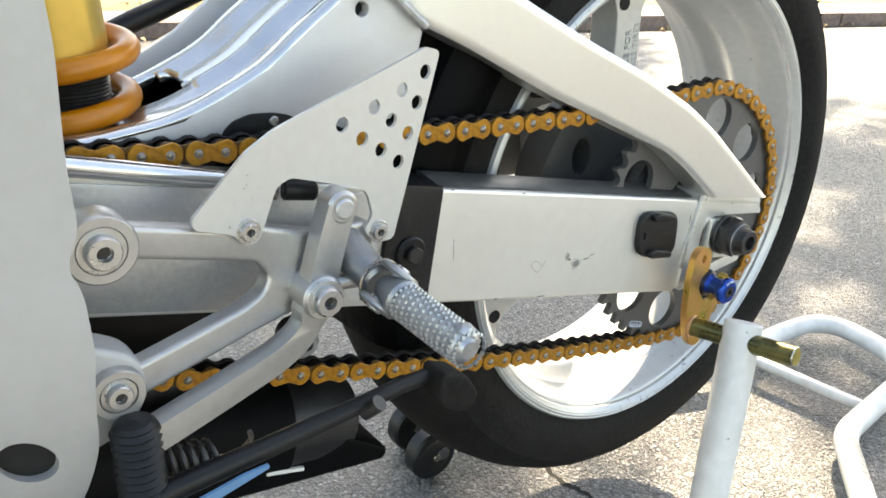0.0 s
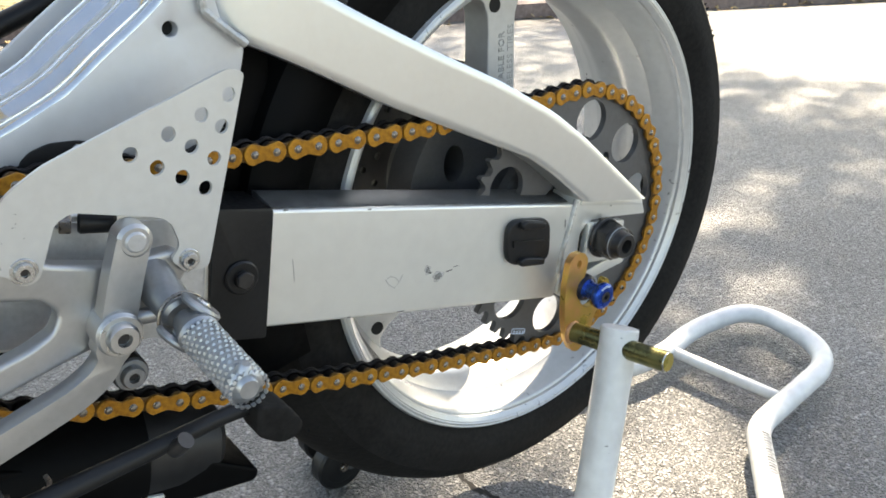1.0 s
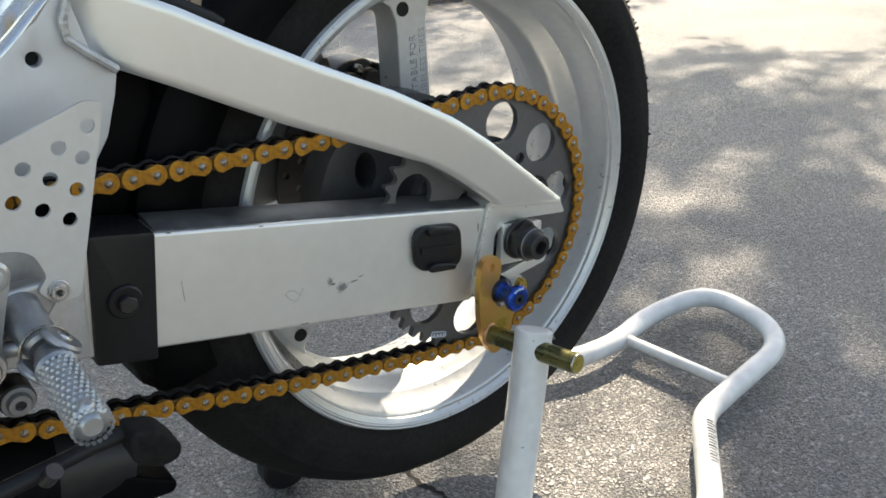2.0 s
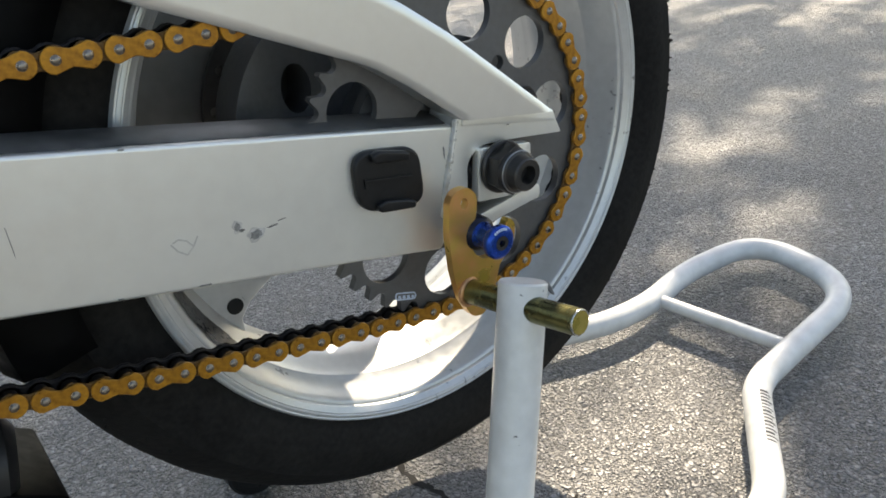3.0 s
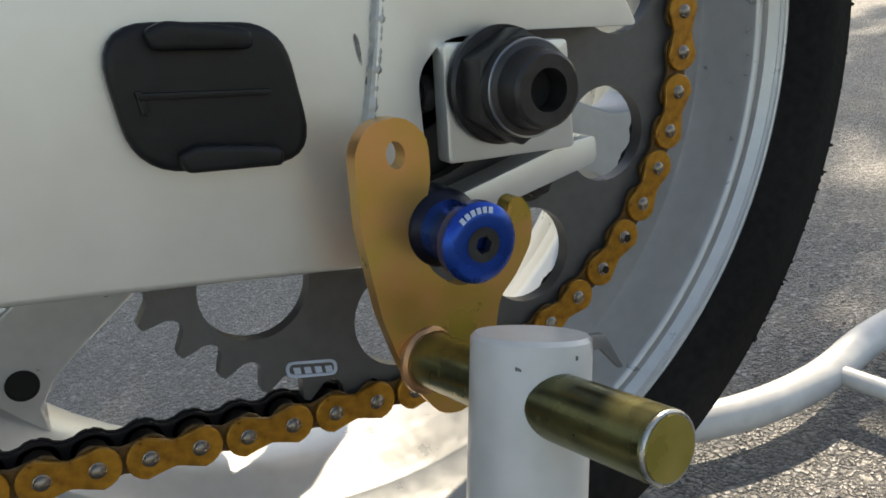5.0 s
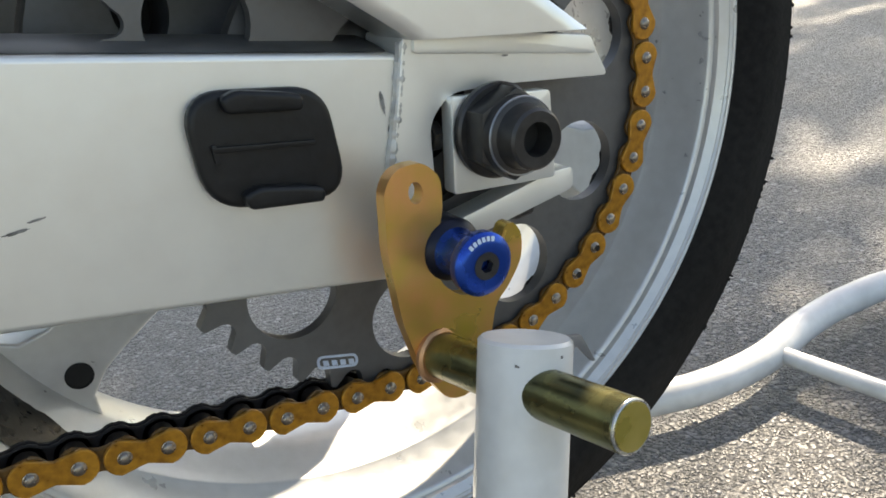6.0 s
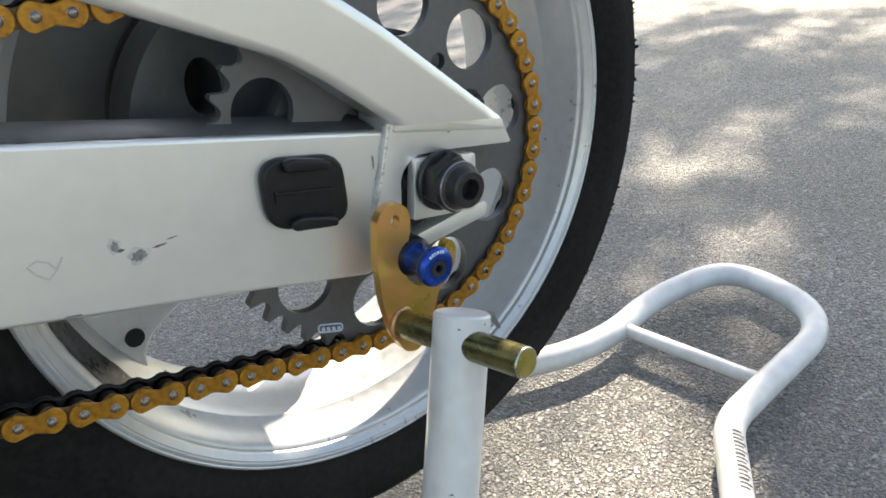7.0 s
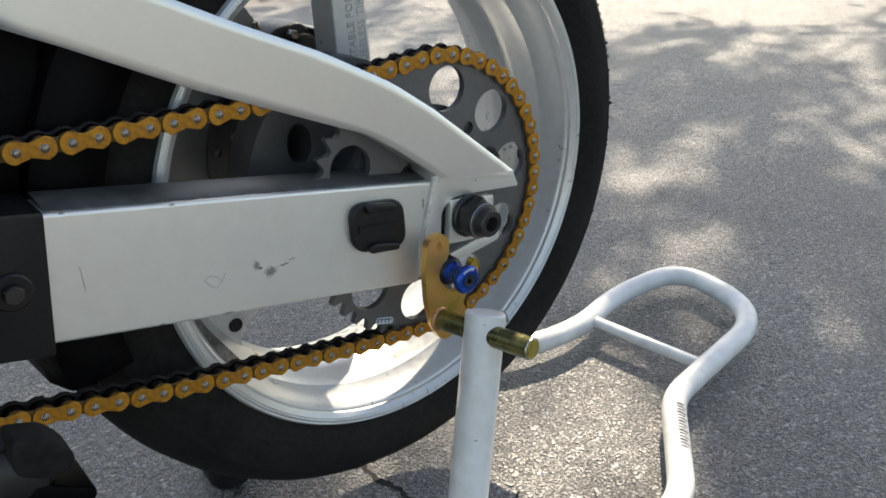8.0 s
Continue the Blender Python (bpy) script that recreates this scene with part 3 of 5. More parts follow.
def text_mesh(body, size, extrude, mat, m, parent, name="lettering"):
    cu = bpy.data.curves.new(name, "FONT")
    cu.body, cu.size, cu.extrude, cu.resolution_u = body, size, extrude, 2
    tmp = new(name, cu)
    bpy.context.view_layer.update()
    me = bpy.data.meshes.new_from_object(tmp.evaluated_get(bpy.context.evaluated_depsgraph_get()))
    bpy.data.objects.remove(tmp)
    me.materials.clear()
    me.materials.append(mat)
    me.transform(m)
    ob = new(name, me)
    ob.parent = parent
    return ob


# cast lettering that climbs the upright spoke
lean = Matrix.Translation((0, 0, ZC)) @ Matrix.Rotation(radians(-1.2), 4, "Y") @ Matrix(((0, -1, 0, 0), (0, 0, -1, 0), (1, 0, 0, 0), (0, 0, 0, 1)))
M_LETTER = material("cast_letter", (0.38, 0.39, 0.39), 0.5, 0.4, 0.1, 200, 0.1, 20)
text_mesh("SUITABLE FOR", 0.0102, 0.0006, M_LETTER, lean @ Matrix.Translation((0.094, -0.0032, 0.0161)), wheel)
text_mesh("TUBELESS TIRES", 0.0102, 0.0006, M_LETTER, lean @ Matrix.Translation((0.094, -0.0142, 0.0157)), wheel)
for deg in (1.2, 121.2):
    (hx, hz), = turned2([(-0.009, 0.184)], deg)
    # No hole is cut; a black disc carries its shade.
    part("spoke_bore", lathe([(0.0058, -0.0168), (0.0066, -0.0168), (0.0066, -0.0158), (0.0, -0.0158), (0.0, -0.0164), (0.0058, -0.0164)], 24, (hx, 0, hz)), M_HOLE_SHADE, wheel)

# black band on the barrel of the rim
rng = random.Random(17)
bm = bmesh.new()
rows = []
for a in np.arange(180, 219, 1.0):
    ease = min(1.0, (a - 179) / 7, (220 - a) / 7)
    y0, y1 = -0.0405 - 0.0215 * ease + rng.uniform(0, 0.0012), -0.0405 + 0.011 * ease - rng.uniform(0, 0.0012)
    row = []
    for y in np.linspace(y0, y1, 5):
        r = float(np.interp(-y, [-v for _, v in HALF_RIM[:12:-1]], [v for v, _ in HALF_RIM[:12:-1]])) - 0.0005
        row.append(bm.verts.new((r * math.cos(radians(a)), y, ZC + r * math.sin(radians(a)))))
    rows.append(row)
for p, q in zip(rows, rows[1:]):
    for k in range(4):
        bm.faces.new((p[k], q[k], q[k + 1], p[k + 1]))
part("grease_film", bm, material("wet_grease", (0.005, 0.005, 0.005), 0.3, 0.0, 0.3, 200, 0.2, 60), wheel, "glossy black band on the rim barrel")["kind"] = "stuff"

# rubber nubs on the tread edge
rng = random.Random(11)
bm = bmesh.new()
for k in range(420):
    a = rng.uniform(-0.75, 1.9) if k % 4 else rng.uniform(0, 2 * math.pi)
    r, y = rng.choice(((0.2968, -0.0575), (0.301, -0.048), (0.289, -0.067), (0.3065, -0.034), (0.3085, -0.025), (0.3105, -0.008), (0.31, 0.006)))
    d = Vector((math.cos(a), 7 * (y + 0.01), math.sin(a))).normalized()
    p = Vector((r * math.cos(a), y, ZC + r * math.sin(a)))
    cylinder(p - d * 0.001, p + d * rng.choice((0.001, 0.0014, 0.0018, 0.0022, 0.004 if -0.7 < a < 1.5 else 0.001)) * rng.uniform(0.6, 1.1), rng.uniform(0.0008, 0.0018), 5, 0.0004, bm=bm)
for k in range(130):
    a, y = rng.uniform(-0.7, 1.75), rng.uniform(-0.035, 0.02)
    r = 0.3105 - 0.0035 * (y / 0.03) ** 2
    d = Vector((math.cos(a + rng.uniform(-0.4, 0.4)), rng.uniform(-0.4, 0.4), math.sin(a + rng.uniform(-0.4, 0.4)))).normalized()
    p = Vector((r * math.cos(a), y, ZC + r * math.sin(a)))
    cylinder(p - d * 0.001, p + d * rng.uniform(0.002, 0.0058), rng.uniform(0.0016, 0.0034), 6, rng.uniform(0.0006, 0.0016), bm=bm)
for k in range(170):
    a, y = rng.uniform(-0.8, 1.2), rng.uniform(-0.066, -0.038)
    r = float(np.interp(-y, (0.034, 0.048, 0.0575, 0.067), (0.3065, 0.301, 0.2968, 0.289)))
    d = Vector((math.cos(a), rng.uniform(-1.0, -0.4), math.sin(a))).normalized()
    p = Vector((r * math.cos(a), y, ZC + r * math.sin(a)))
    cylinder(p - d * 0.001, p + d * rng.uniform(0.001, 0.0038), rng.uniform(0.0012, 0.0026), 6, rng.uniform(0.0005, 0.0012), bm=bm)
part("tread_wear", bm, M_TYRE, wheel)["kind"] = "stuff"
# wear grooves of the tread
for off in (15, 75, 135, 195, 255, 315):
    bm = bmesh.new()
    pts = []
    for k in range(9):
        w = k / 8
        a = radians(off + 26 * w)
        r, y = 0.2945 + 0.0105 * w, -0.0605 + 0.034 * w
        pts.append((r * math.cos(a), y, ZC + r * math.sin(a)))
    part("tread_groove", tube(pts, [0.0006] + [0.0016] * 7 + [0.0006], 6), M_HOLE_SHADE, wheel)

# brake caliper on the far side of the disc
bm = sheet(soften([(-0.052, 0.468), (-0.046, 0.502), (-0.03, 0.511), (-0.006, 0.512), (0.004, 0.503), (0.006, 0.478), (-0.02, 0.464)], 0.006), (), 0.06, 0.1, 0, 0.005, segs=3)
caliper = part("brake_caliper", bm, M_BLACK, bike, "black two-piston brake caliper")
part("piston_housing", cylinder((-0.032, 0.046, 0.486), (-0.032, 0.062, 0.486), 0.0155, 32, bevel=0.003), M_BLACK, caliper)
part("piston_housing", cylinder((-0.008, 0.048, 0.49), (-0.008, 0.062, 0.49), 0.0125, 32, bevel=0.003), M_BLACK, caliper)
part("bridge", sheet(soften([(0.002, 0.506), (0.024, 0.5), (0.026, 0.472), (0.006, 0.472)], 0.003), (), 0.052, 0.098, 0, 0.003), M_NUT, caliper)
part("pad_pin", cylinder((-0.02, 0.05, 0.504), (-0.02, 0.064, 0.504), 0.0045, 6, bevel=0.0008), M_STEEL, caliper)
part("bleed_nipple", tube([(-0.045, 0.07, 0.503), (-0.049, 0.066, 0.512), (-0.051, 0.064, 0.519)], [0.0035, 0.003, 0.0022], 10), M_STEEL, caliper)
part("banjo", cylinder((0.016, 0.046, 0.489), (0.016, 0.054, 0.489), 0.0075, 20, bevel=0.001), M_NUT, caliper)
part("caliper_bracket", sheet(soften([(-0.02, 0.38), (0.02, 0.38), (0.02, 0.47), (-0.04, 0.49)], 0.008), (), 0.094, 0.102), M_CAST, caliper)

# swingarm
ARM_Y, ARM_S = -0.130, 0.0


def arm_y(x):
    return ARM_Y + ARM_S * x


beam = soften([(-0.66, 0.55), (-0.0135, 0.4085), (-0.0335, 0.322), (-0.12, 0.3428), (-0.235, 0.369), (-0.66, 0.471)], [0.004, 0.003, 0.004, 0.05, 0.05, 0.004])
swingarm = part("swingarm", sheet(beam, (), ARM_Y, ARM_Y + 0.034, ARM_S, 0.0045, segs=3), M_ARM, bike, "silver welded box-section swingarm with scratches")
lug = [(-0.0125, 0.4150), (0.0755, 0.3945), (0.083, 0.3775), (0.028, 0.3868), (0.0035, 0.3893), (-0.0075, 0.3805), (-0.0115, 0.335), (-0.0325, 0.327), (-0.0262, 0.3675)]
part("axle_lug", sheet(soften(lug, [0.001, 0.002, 0.003, 0.01, 0.006, 0.006, 0.002, 0.001, 0.001], 5), (), ARM_Y - 0.003, ARM_Y + 0.028, ARM_S, 0.0025, segs=3), M_ARM, swingarm)
part("lug_rib", sheet(soften([(-0.0085, 0.4172), (0.074, 0.3965), (0.0765, 0.3885), (-0.0105, 0.4078)], 0.002), (), ARM_Y - 0.0052, ARM_Y, ARM_S, 0.0022, segs=2), M_ARM, swingarm)
part("lower_fork", sheet(soften([(-0.03, 0.322), (0.01, 0.3285), (0.058, 0.333), (0.059, 0.343), (0.047, 0.3435), (0.005, 0.3385), (-0.02, 0.336)], 0.003), (), -0.133, -0.12, 0, 0.0015), M_ARM, swingarm)
brace = [(-0.3215, 0.640), (-0.26, 0.612), (-0.2158, 0.587), (-0.164, 0.5595), (-0.1035, 0.5298), (-0.0741, 0.5125), (-0.0504, 0.4985), (-0.0153, 0.4712), (0.0606, 0.4025),
         (-0.0125, 0.4135), (-0.0509, 0.4465), (-0.0741, 0.4635), (-0.1059, 0.4785), (-0.1452, 0.4972), (-0.1948, 0.5205), (-0.2687, 0.5605), (-0.3328, 0.5925)]

def spaced(points, n):
    """n points evenly spread along a polyline of (x, z) points."""
    pts = [np.array(p) for p in points]
    run_len = np.concatenate([[0], np.cumsum([np.linalg.norm(q - p) for p, q in zip(pts, pts[1:])])])
    return [np.array([np.interp(s, run_len, [p[k] for p in pts]) for k in (0, 1)]) for s in np.linspace(0, run_len[-1], n)]


bm = bmesh.new()
rows = []
for top, low in zip(spaced(brace[:9], 46), spaced(brace[:8:-1], 46)):
    mid, half, ring = (top + low) / 2, (top - low) / 2, []
    height = np.linalg.norm(half)
    for k in range(28):
        q = 2 * math.pi * k / 28
        u = math.copysign(min(1.0, abs(math.cos(q)) * 1.3) ** 0.6, math.cos(q))
        v = math.copysign(min(1.0, abs(math.sin(q)) * 1.3) ** 0.6, math.sin(q))
        p = mid + half * u
        y = -0.1275 - 0.13 * p[0] - 0.0155 * v + 8.0 * max(0.0, -0.27 - p[0]) ** 2
        ring.append(bm.verts.new((p[0], y, p[1])))
    rows.append(ring)
for p, q in zip(rows, rows[1:]):
    for k in range(28):
        bm.faces.new((p[k], p[(k + 1) % 28], q[(k + 1) % 28], q[k]))
bm.faces.new(rows[0])
bm.faces.new(rows[-1])
part("upper_brace", bm, M_BRUSHED, swingarm, "brushed alloy upper brace", 45)
M_WELD = material("raw_weld", (0.47, 0.465, 0.45), 0.45, 0.6, 0.2, 200, 0.3, 60)


def weld(points, r, name="weld_bead", swell=0.1, step=0.35):
    """A stacked bead of weld along points."""
    fine = []
    for a, b in zip(points, points[1:]):
        n = max(2, int((Vector(b) - Vector(a)).length / (r * step)))
        fine += [Vector(a).lerp(Vector(b), k / n) for k in range(n)]
    return part(name, tube(fine, [r * (0.88 + swell * abs(math.sin(i * 1.05)) + 0.1 * math.sin(i * 0.37) * math.sin(i * 0.83)) for i in range(len(fine))], 8), M_WELD, swingarm)


weld([(x, arm_y(x) - 0.0005, z) for x, z in ((-0.0120, 0.4125), (-0.0185, 0.39), (-0.0262, 0.3675), (-0.0305, 0.345))], 0.0028)
weld([(x, arm_y(x) - 0.0035, z) for x, z in ((-0.004, 0.4155), (0.03, 0.4065), (0.0715, 0.3962))], 0.0015)
weld([(x, -0.1 , z) for x, z in ((-0.3155, 0.634), (-0.326, 0.61), (-0.3255, 0.5985), (-0.313, 0.587), (-0.2985, 0.575))], 0.0032, swell=0.08, step=0.3)

# Arm alloy darkened in colour to stand in for shade on the far side.
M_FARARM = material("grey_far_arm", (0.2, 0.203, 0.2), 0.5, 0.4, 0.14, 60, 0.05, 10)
part("far_brace", sheet(brace, (), 0.118, 0.142, 0, 0.006, segs=2), M_FARARM, swingarm, "far side brace, darkened for shade")
# Added filler plate; hides the bright ground seen between brace and arm.
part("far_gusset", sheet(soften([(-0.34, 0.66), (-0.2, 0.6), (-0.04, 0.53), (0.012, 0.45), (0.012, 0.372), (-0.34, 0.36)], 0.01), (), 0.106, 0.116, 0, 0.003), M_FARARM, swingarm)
# Lower edge raised so that the sun reaches the rim.
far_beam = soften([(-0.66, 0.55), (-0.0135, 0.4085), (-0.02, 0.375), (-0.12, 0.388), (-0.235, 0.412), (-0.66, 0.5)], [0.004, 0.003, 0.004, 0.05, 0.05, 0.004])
part("far_beam", sheet(far_beam, (), 0.118, 0.15, 0, 0.0045, segs=2), M_FARARM, swingarm, "far side arm, darkened for shade")

# arm-top wedge: shade and grime put into its colour, slope fitted to view
M_TOP_SHADE = material("oily_grime", (0.07, 0.07, 0.07), 0.42, 0.25, 0.2, 90, 0.1, 16, second=(0.12, 0.12, 0.117), spec=0.4)
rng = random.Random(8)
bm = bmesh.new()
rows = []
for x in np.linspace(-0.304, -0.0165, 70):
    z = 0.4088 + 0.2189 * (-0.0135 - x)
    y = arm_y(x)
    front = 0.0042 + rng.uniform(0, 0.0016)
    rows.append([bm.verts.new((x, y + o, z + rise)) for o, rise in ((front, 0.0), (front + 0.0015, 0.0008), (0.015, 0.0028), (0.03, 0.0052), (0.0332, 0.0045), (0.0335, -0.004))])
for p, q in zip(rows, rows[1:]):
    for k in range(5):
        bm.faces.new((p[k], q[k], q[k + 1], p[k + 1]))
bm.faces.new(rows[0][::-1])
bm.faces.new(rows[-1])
part("top_shoulder", bm, M_TOP_SHADE, swingarm, "sloping top of the arm, darkened for shade and grime", 30)
# scuffs on the flank
M_SCUFF = material("scuff", (0.21, 0.205, 0.195), 0.65, 0.1, 0.5, 300, 0.1, 150)


M_SMEAR = material("pale_smear", (0.6, 0.59, 0.57), 0.5, 0.5, 0.25, 300, 0.1, 90)


def scuff(cx, cz, shapes, seed):
    rng = random.Random(seed)
    bm = bmesh.new()
    for dx, dz, rx, rz in shapes:
        n = 18
        ring = []
        for k in range(n):
            q, w = 2 * math.pi * k / n, rng.uniform(0.7, 1.1)
            x, z = cx + dx + rx * w * math.cos(q), cz + dz + rz * w * math.sin(q)
            ring.append(bm.verts.new((x, arm_y(x) - 0.0003, z)))
        bm.faces.new(ring)
    part("scuff", bm, M_SCUFF, swingarm, "dark scuff mark", 0)


for cx, cz, rx, rz in ((-0.1675, 0.3835, 0.0058, 0.0045), (-0.178, 0.392, 0.0032, 0.004)):
    bm = bmesh.new()
    bm.faces.new([bm.verts.new((cx + rx * math.cos(q) * (1 + 0.15 * math.sin(5 * q)), arm_y(cx + rx * math.cos(q) * (1 + 0.15 * math.sin(5 * q))) - 0.0002, cz + rz * math.sin(q) * (1 + 0.2 * math.cos(3 * q)))) for q in np.linspace(0, 2 * math.pi, 29)[:-1]])
    part("smear", bm, M_SMEAR, swingarm, "", 0)
scuff(-0.1675, 0.3835, [(0, 0, 0.0042, 0.0033), (-0.0105, 0.0085, 0.002, 0.0028), (-0.0085, 0.0055, 0.0022, 0.001), (0.011, 0.0015, 0.0045, 0.0006), (0.018, 0.0035, 0.003, 0.0005)], 3)
bm = bmesh.new()
for line in ([(-0.2180, 0.3953), (-0.2155, 0.3905), (-0.2105, 0.3860), (-0.2065, 0.3890), (-0.2020, 0.3950)], [(-0.2170, 0.3957), (-0.2130, 0.3967), (-0.2085, 0.3940), (-0.2060, 0.3900)]):
    for (x0, z0), (x1, z1) in zip(line, line[1:]):
        d = Vector((x1 - x0, 0, z1 - z0)).normalized()
        n = Vector((-d.z, 0, d.x)) * 0.0006
        p, q = Vector((x0, arm_y(x0) - 0.0003, z0)), Vector((x1, arm_y(x1) - 0.0003, z1))
        bm.faces.new([bm.verts.new(v) for v in (p - n, q - n * 0.6, q + n, p + n * 0.7)])
part("faint_scuff", bm, material("faint_scuff", (0.55, 0.54, 0.51), 0.6, 0.1, 0.2, 200, 0, 60), swingarm, "", 0)
scuff(-0.0235, 0.378, [(0, 0, 0.0012, 0.006), (0.0005, -0.013, 0.001, 0.004), (-0.001, 0.014, 0.0008, 0.005)], 6)
bm = bmesh.new()
for x, z, w, h in ((-0.296, 0.4705, 0.004, 0.0015), (-0.294, 0.425, 0.0005, 0.018), (-0.23, 0.4552, 0.004, 0.0012), (-0.205, 0.3640, 0.009, 0.0012), (-0.252, 0.3745, 0.004, 0.001), (0.03, 0.398, 0.003, 0.0008)):
    bm.faces.new([bm.verts.new((x + w * a * 0.5, arm_y(x + w * a * 0.5) - (0.0047 if x > 0 else 0.0002), z - 0.2 * w * a * 0.5 + h * b * 0.5)) for a, b in ((-1, -0.7), (0.2, -1), (1, -0.3), (0.8, 0.9), (-0.6, 1))])
part("edge_nicks", bm, M_SCUFF, swingarm, "", 0)["kind"] = "stuff"

rib = rounded([(-0.4985, -0.121, 0.515), (-0.5075, -0.1205, 0.49), (-0.506, -0.1205, 0.462), (-0.5, -0.121, 0.442)], 0.02, 4)
part("cast_rib", tube(rib, 0.0062, 12), M_ARM, swingarm)
# Flat dark plate in place of a shaded hollow.
part("recess", sheet(soften([(-0.56, 0.525), (-0.5216, 0.5165), (-0.506, 0.511), (-0.5352, 0.4995), (-0.56, 0.498)], 0.004), (), -0.1235, -0.1195), M_HOLE_SHADE, swingarm)

# Darker cover over the arm; its tone stands in for shade behind the hanger.
part("arm_front", sheet(soften([(-0.66, 0.545), (-0.352, 0.4785), (-0.3625, 0.4005), (-0.66, 0.476)], 0.004), (), ARM_Y - 0.0016, ARM_Y + 0.004, ARM_S, 0.0012), M_CAST, swingarm, "cast front of the arm, darkened for shade")

# black sleeve over the front of the arm
sl = [(-0.348, 0.4845), (-0.3062, 0.4755), (-0.3205, 0.383), (-0.361, 0.394)]
sleeve = part("chain_slider", sheet(soften(sl, 0.003), (), ARM_Y - 0.0045, ARM_Y + 0.04, ARM_S, 0.002), M_BLACK, bike, "black rubber chain slider")
bx, bz = -0.3345, 0.434
by = arm_y(bx) - 0.0045
part("washer", cylinder((bx, by, bz), (bx, by - 0.003, bz), 0.0118, 28, bevel=0.0012), M_BLACK, sleeve)
part("bolt", hexagon((bx, bz), 0.0066, by - 0.008, by - 0.0028, 0.4, 0.0008), M_NUT, sleeve)

# black mounting pad on the flank
pad_pts = soften([(-0.0982, 0.4152), (-0.0476, 0.4050), (-0.0466, 0.3630), (-0.0982, 0.3734)], [0.0165, 0.0125, 0.0155, 0.0145], 7)
mount = part("camera_mount", sheet(pad_pts, (), ARM_Y - 0.0055, ARM_Y + 0.001, ARM_S, 0.0026, segs=3), M_BLACK, bike, "black plastic adhesive mount")
for x0, z0, x1, z1 in ((-0.0865, 0.4085, -0.0580, 0.4028), (-0.0870, 0.3748, -0.0575, 0.3690)):
    lip = [(x0, z0 + 0.002), (x0 + 0.006, z0 + 0.0035), (x1 - 0.006, z1 + 0.0045), (x1, z1 + 0.002), (x1 - 0.001, z1 - 0.003), (x0 + 0.001, z0 - 0.0035)]
    part("rail", sheet(soften(lip, 0.0022), (), ARM_Y - 0.0108, ARM_Y - 0.0045, ARM_S, 0.0018, segs=3), M_BLACK, mount)
part("ridge", sheet(soften([(-0.0925, 0.3952), (-0.0560, 0.3878), (-0.0562, 0.3862), (-0.0925, 0.3932)], 0.0006), (), ARM_Y - 0.0072, ARM_Y - 0.0045, ARM_S, 0.0005), M_BLACK, mount)
part("ridge", sheet(soften([(-0.0925, 0.3892), (-0.0905, 0.3888), (-0.0905, 0.3955), (-0.0925, 0.3958)], 0.0006), (), ARM_Y - 0.0069, ARM_Y - 0.0045, ARM_S, 0.0004), M_BLACK, mount)

# axle nut, plate and adjuster
AX, AZ = 0.0178, 0.3715
part("axle_plate", sheet(soften([(0.0012, 0.3885), (0.0485, 0.380), (0.0460, 0.3425), (-0.0042, 0.3502)], 0.002), (), -0.1372, -0.129, 0, 0.001), M_ARM, bike)
axle = part("axle_nut", lathe([(0.007, -0.1425), (0.0182, -0.1425), (0.0192, -0.1415), (0.0192, -0.1388), (0.007, -0.1388)], 48, (AX, 0, AZ)), M_NUT, bike, "blackened hexagon axle nut with a round collar")
bm = sheet(circle2(AX, AZ, 0.0182, 6, 0.35), [circle2(AX, AZ, 0.0085, 24)], -0.1535, -0.1420, 0, 0.0008)
part("nut", bm, M_NUT, axle)
part("collar", lathe([(0.0066, -0.1672), (0.0106, -0.1672), (0.0117, -0.1662), (0.0122, -0.1600), (0.0128, -0.1585), (0.0146, -0.1578), (0.0154, -0.1568), (0.0157, -0.1530), (0.0066, -0.1530)], 48, (AX, 0, AZ)), M_NUT, axle)
part("worn_edge", tube([(AX + 0.0149 * math.cos(q), -0.1574, AZ + 0.0149 * math.sin(q)) for q in np.linspace(0, 2 * math.pi, 49)[:-1]], 0.0005, 6, closed=True), M_CLEVIS, axle, "bright worn edge")
part("bore", cylinder((AX, -0.1582, AZ), (AX, -0.1570, AZ), 0.0068, 24), M_HOLE_SHADE, axle)
part("adjuster_bolt", cylinder((-0.0095, -0.1235, 0.3735), (0.004, -0.1235, 0.3705), 0.0038, 12, bevel=0.0006), M_NUT, axle)
part("adjuster_nut", cylinder((-0.0045, -0.1235, 0.3725), (-0.0005, -0.1235, 0.3717), 0.0066, 6, bevel=0.0006), M_NUT, axle)

# blue lifting spool
SX, SZ = -0.0192, 0.3369
spool = part("lifting_spool", lathe([(0.0042, -0.1787), (0.0082, -0.1789), (0.0104, -0.1783), (0.0120, -0.1766), (0.0121, -0.1732), (0.0108, -0.1712), (0.0082, -0.1694), (0.0077, -0.1640), (0.0079, -0.1600), (0.0095, -0.1578), (0.0095, -0.1430), (0.0, -0.1430), (0.0, -0.1750), (0.0042, -0.1750)], 56, (SX, 0, SZ)), M_BLUE, bike, "blue anodised lifting spool")
# Blue anodising darkened in colour: it stands in for dark reflections and shade.
part("rear_flange", lathe([(0.009, -0.1582), (0.0116, -0.1566), (0.0124, -0.1552), (0.0124, -0.1432), (0.009, -0.1432)], 48, (SX, 0, SZ)), material("dark_blue_anodised", (0.004, 0.0055, 0.016), 0.35, 0.5, 0.2, 120, 0.05, 20), spool, "blue rear flange, darkened for shade")
bm = sheet(circle2(SX, SZ, 0.0052, 24), [circle2(SX, SZ, 0.0027, 6)], -0.1790, -0.1760, 0, 0.0)
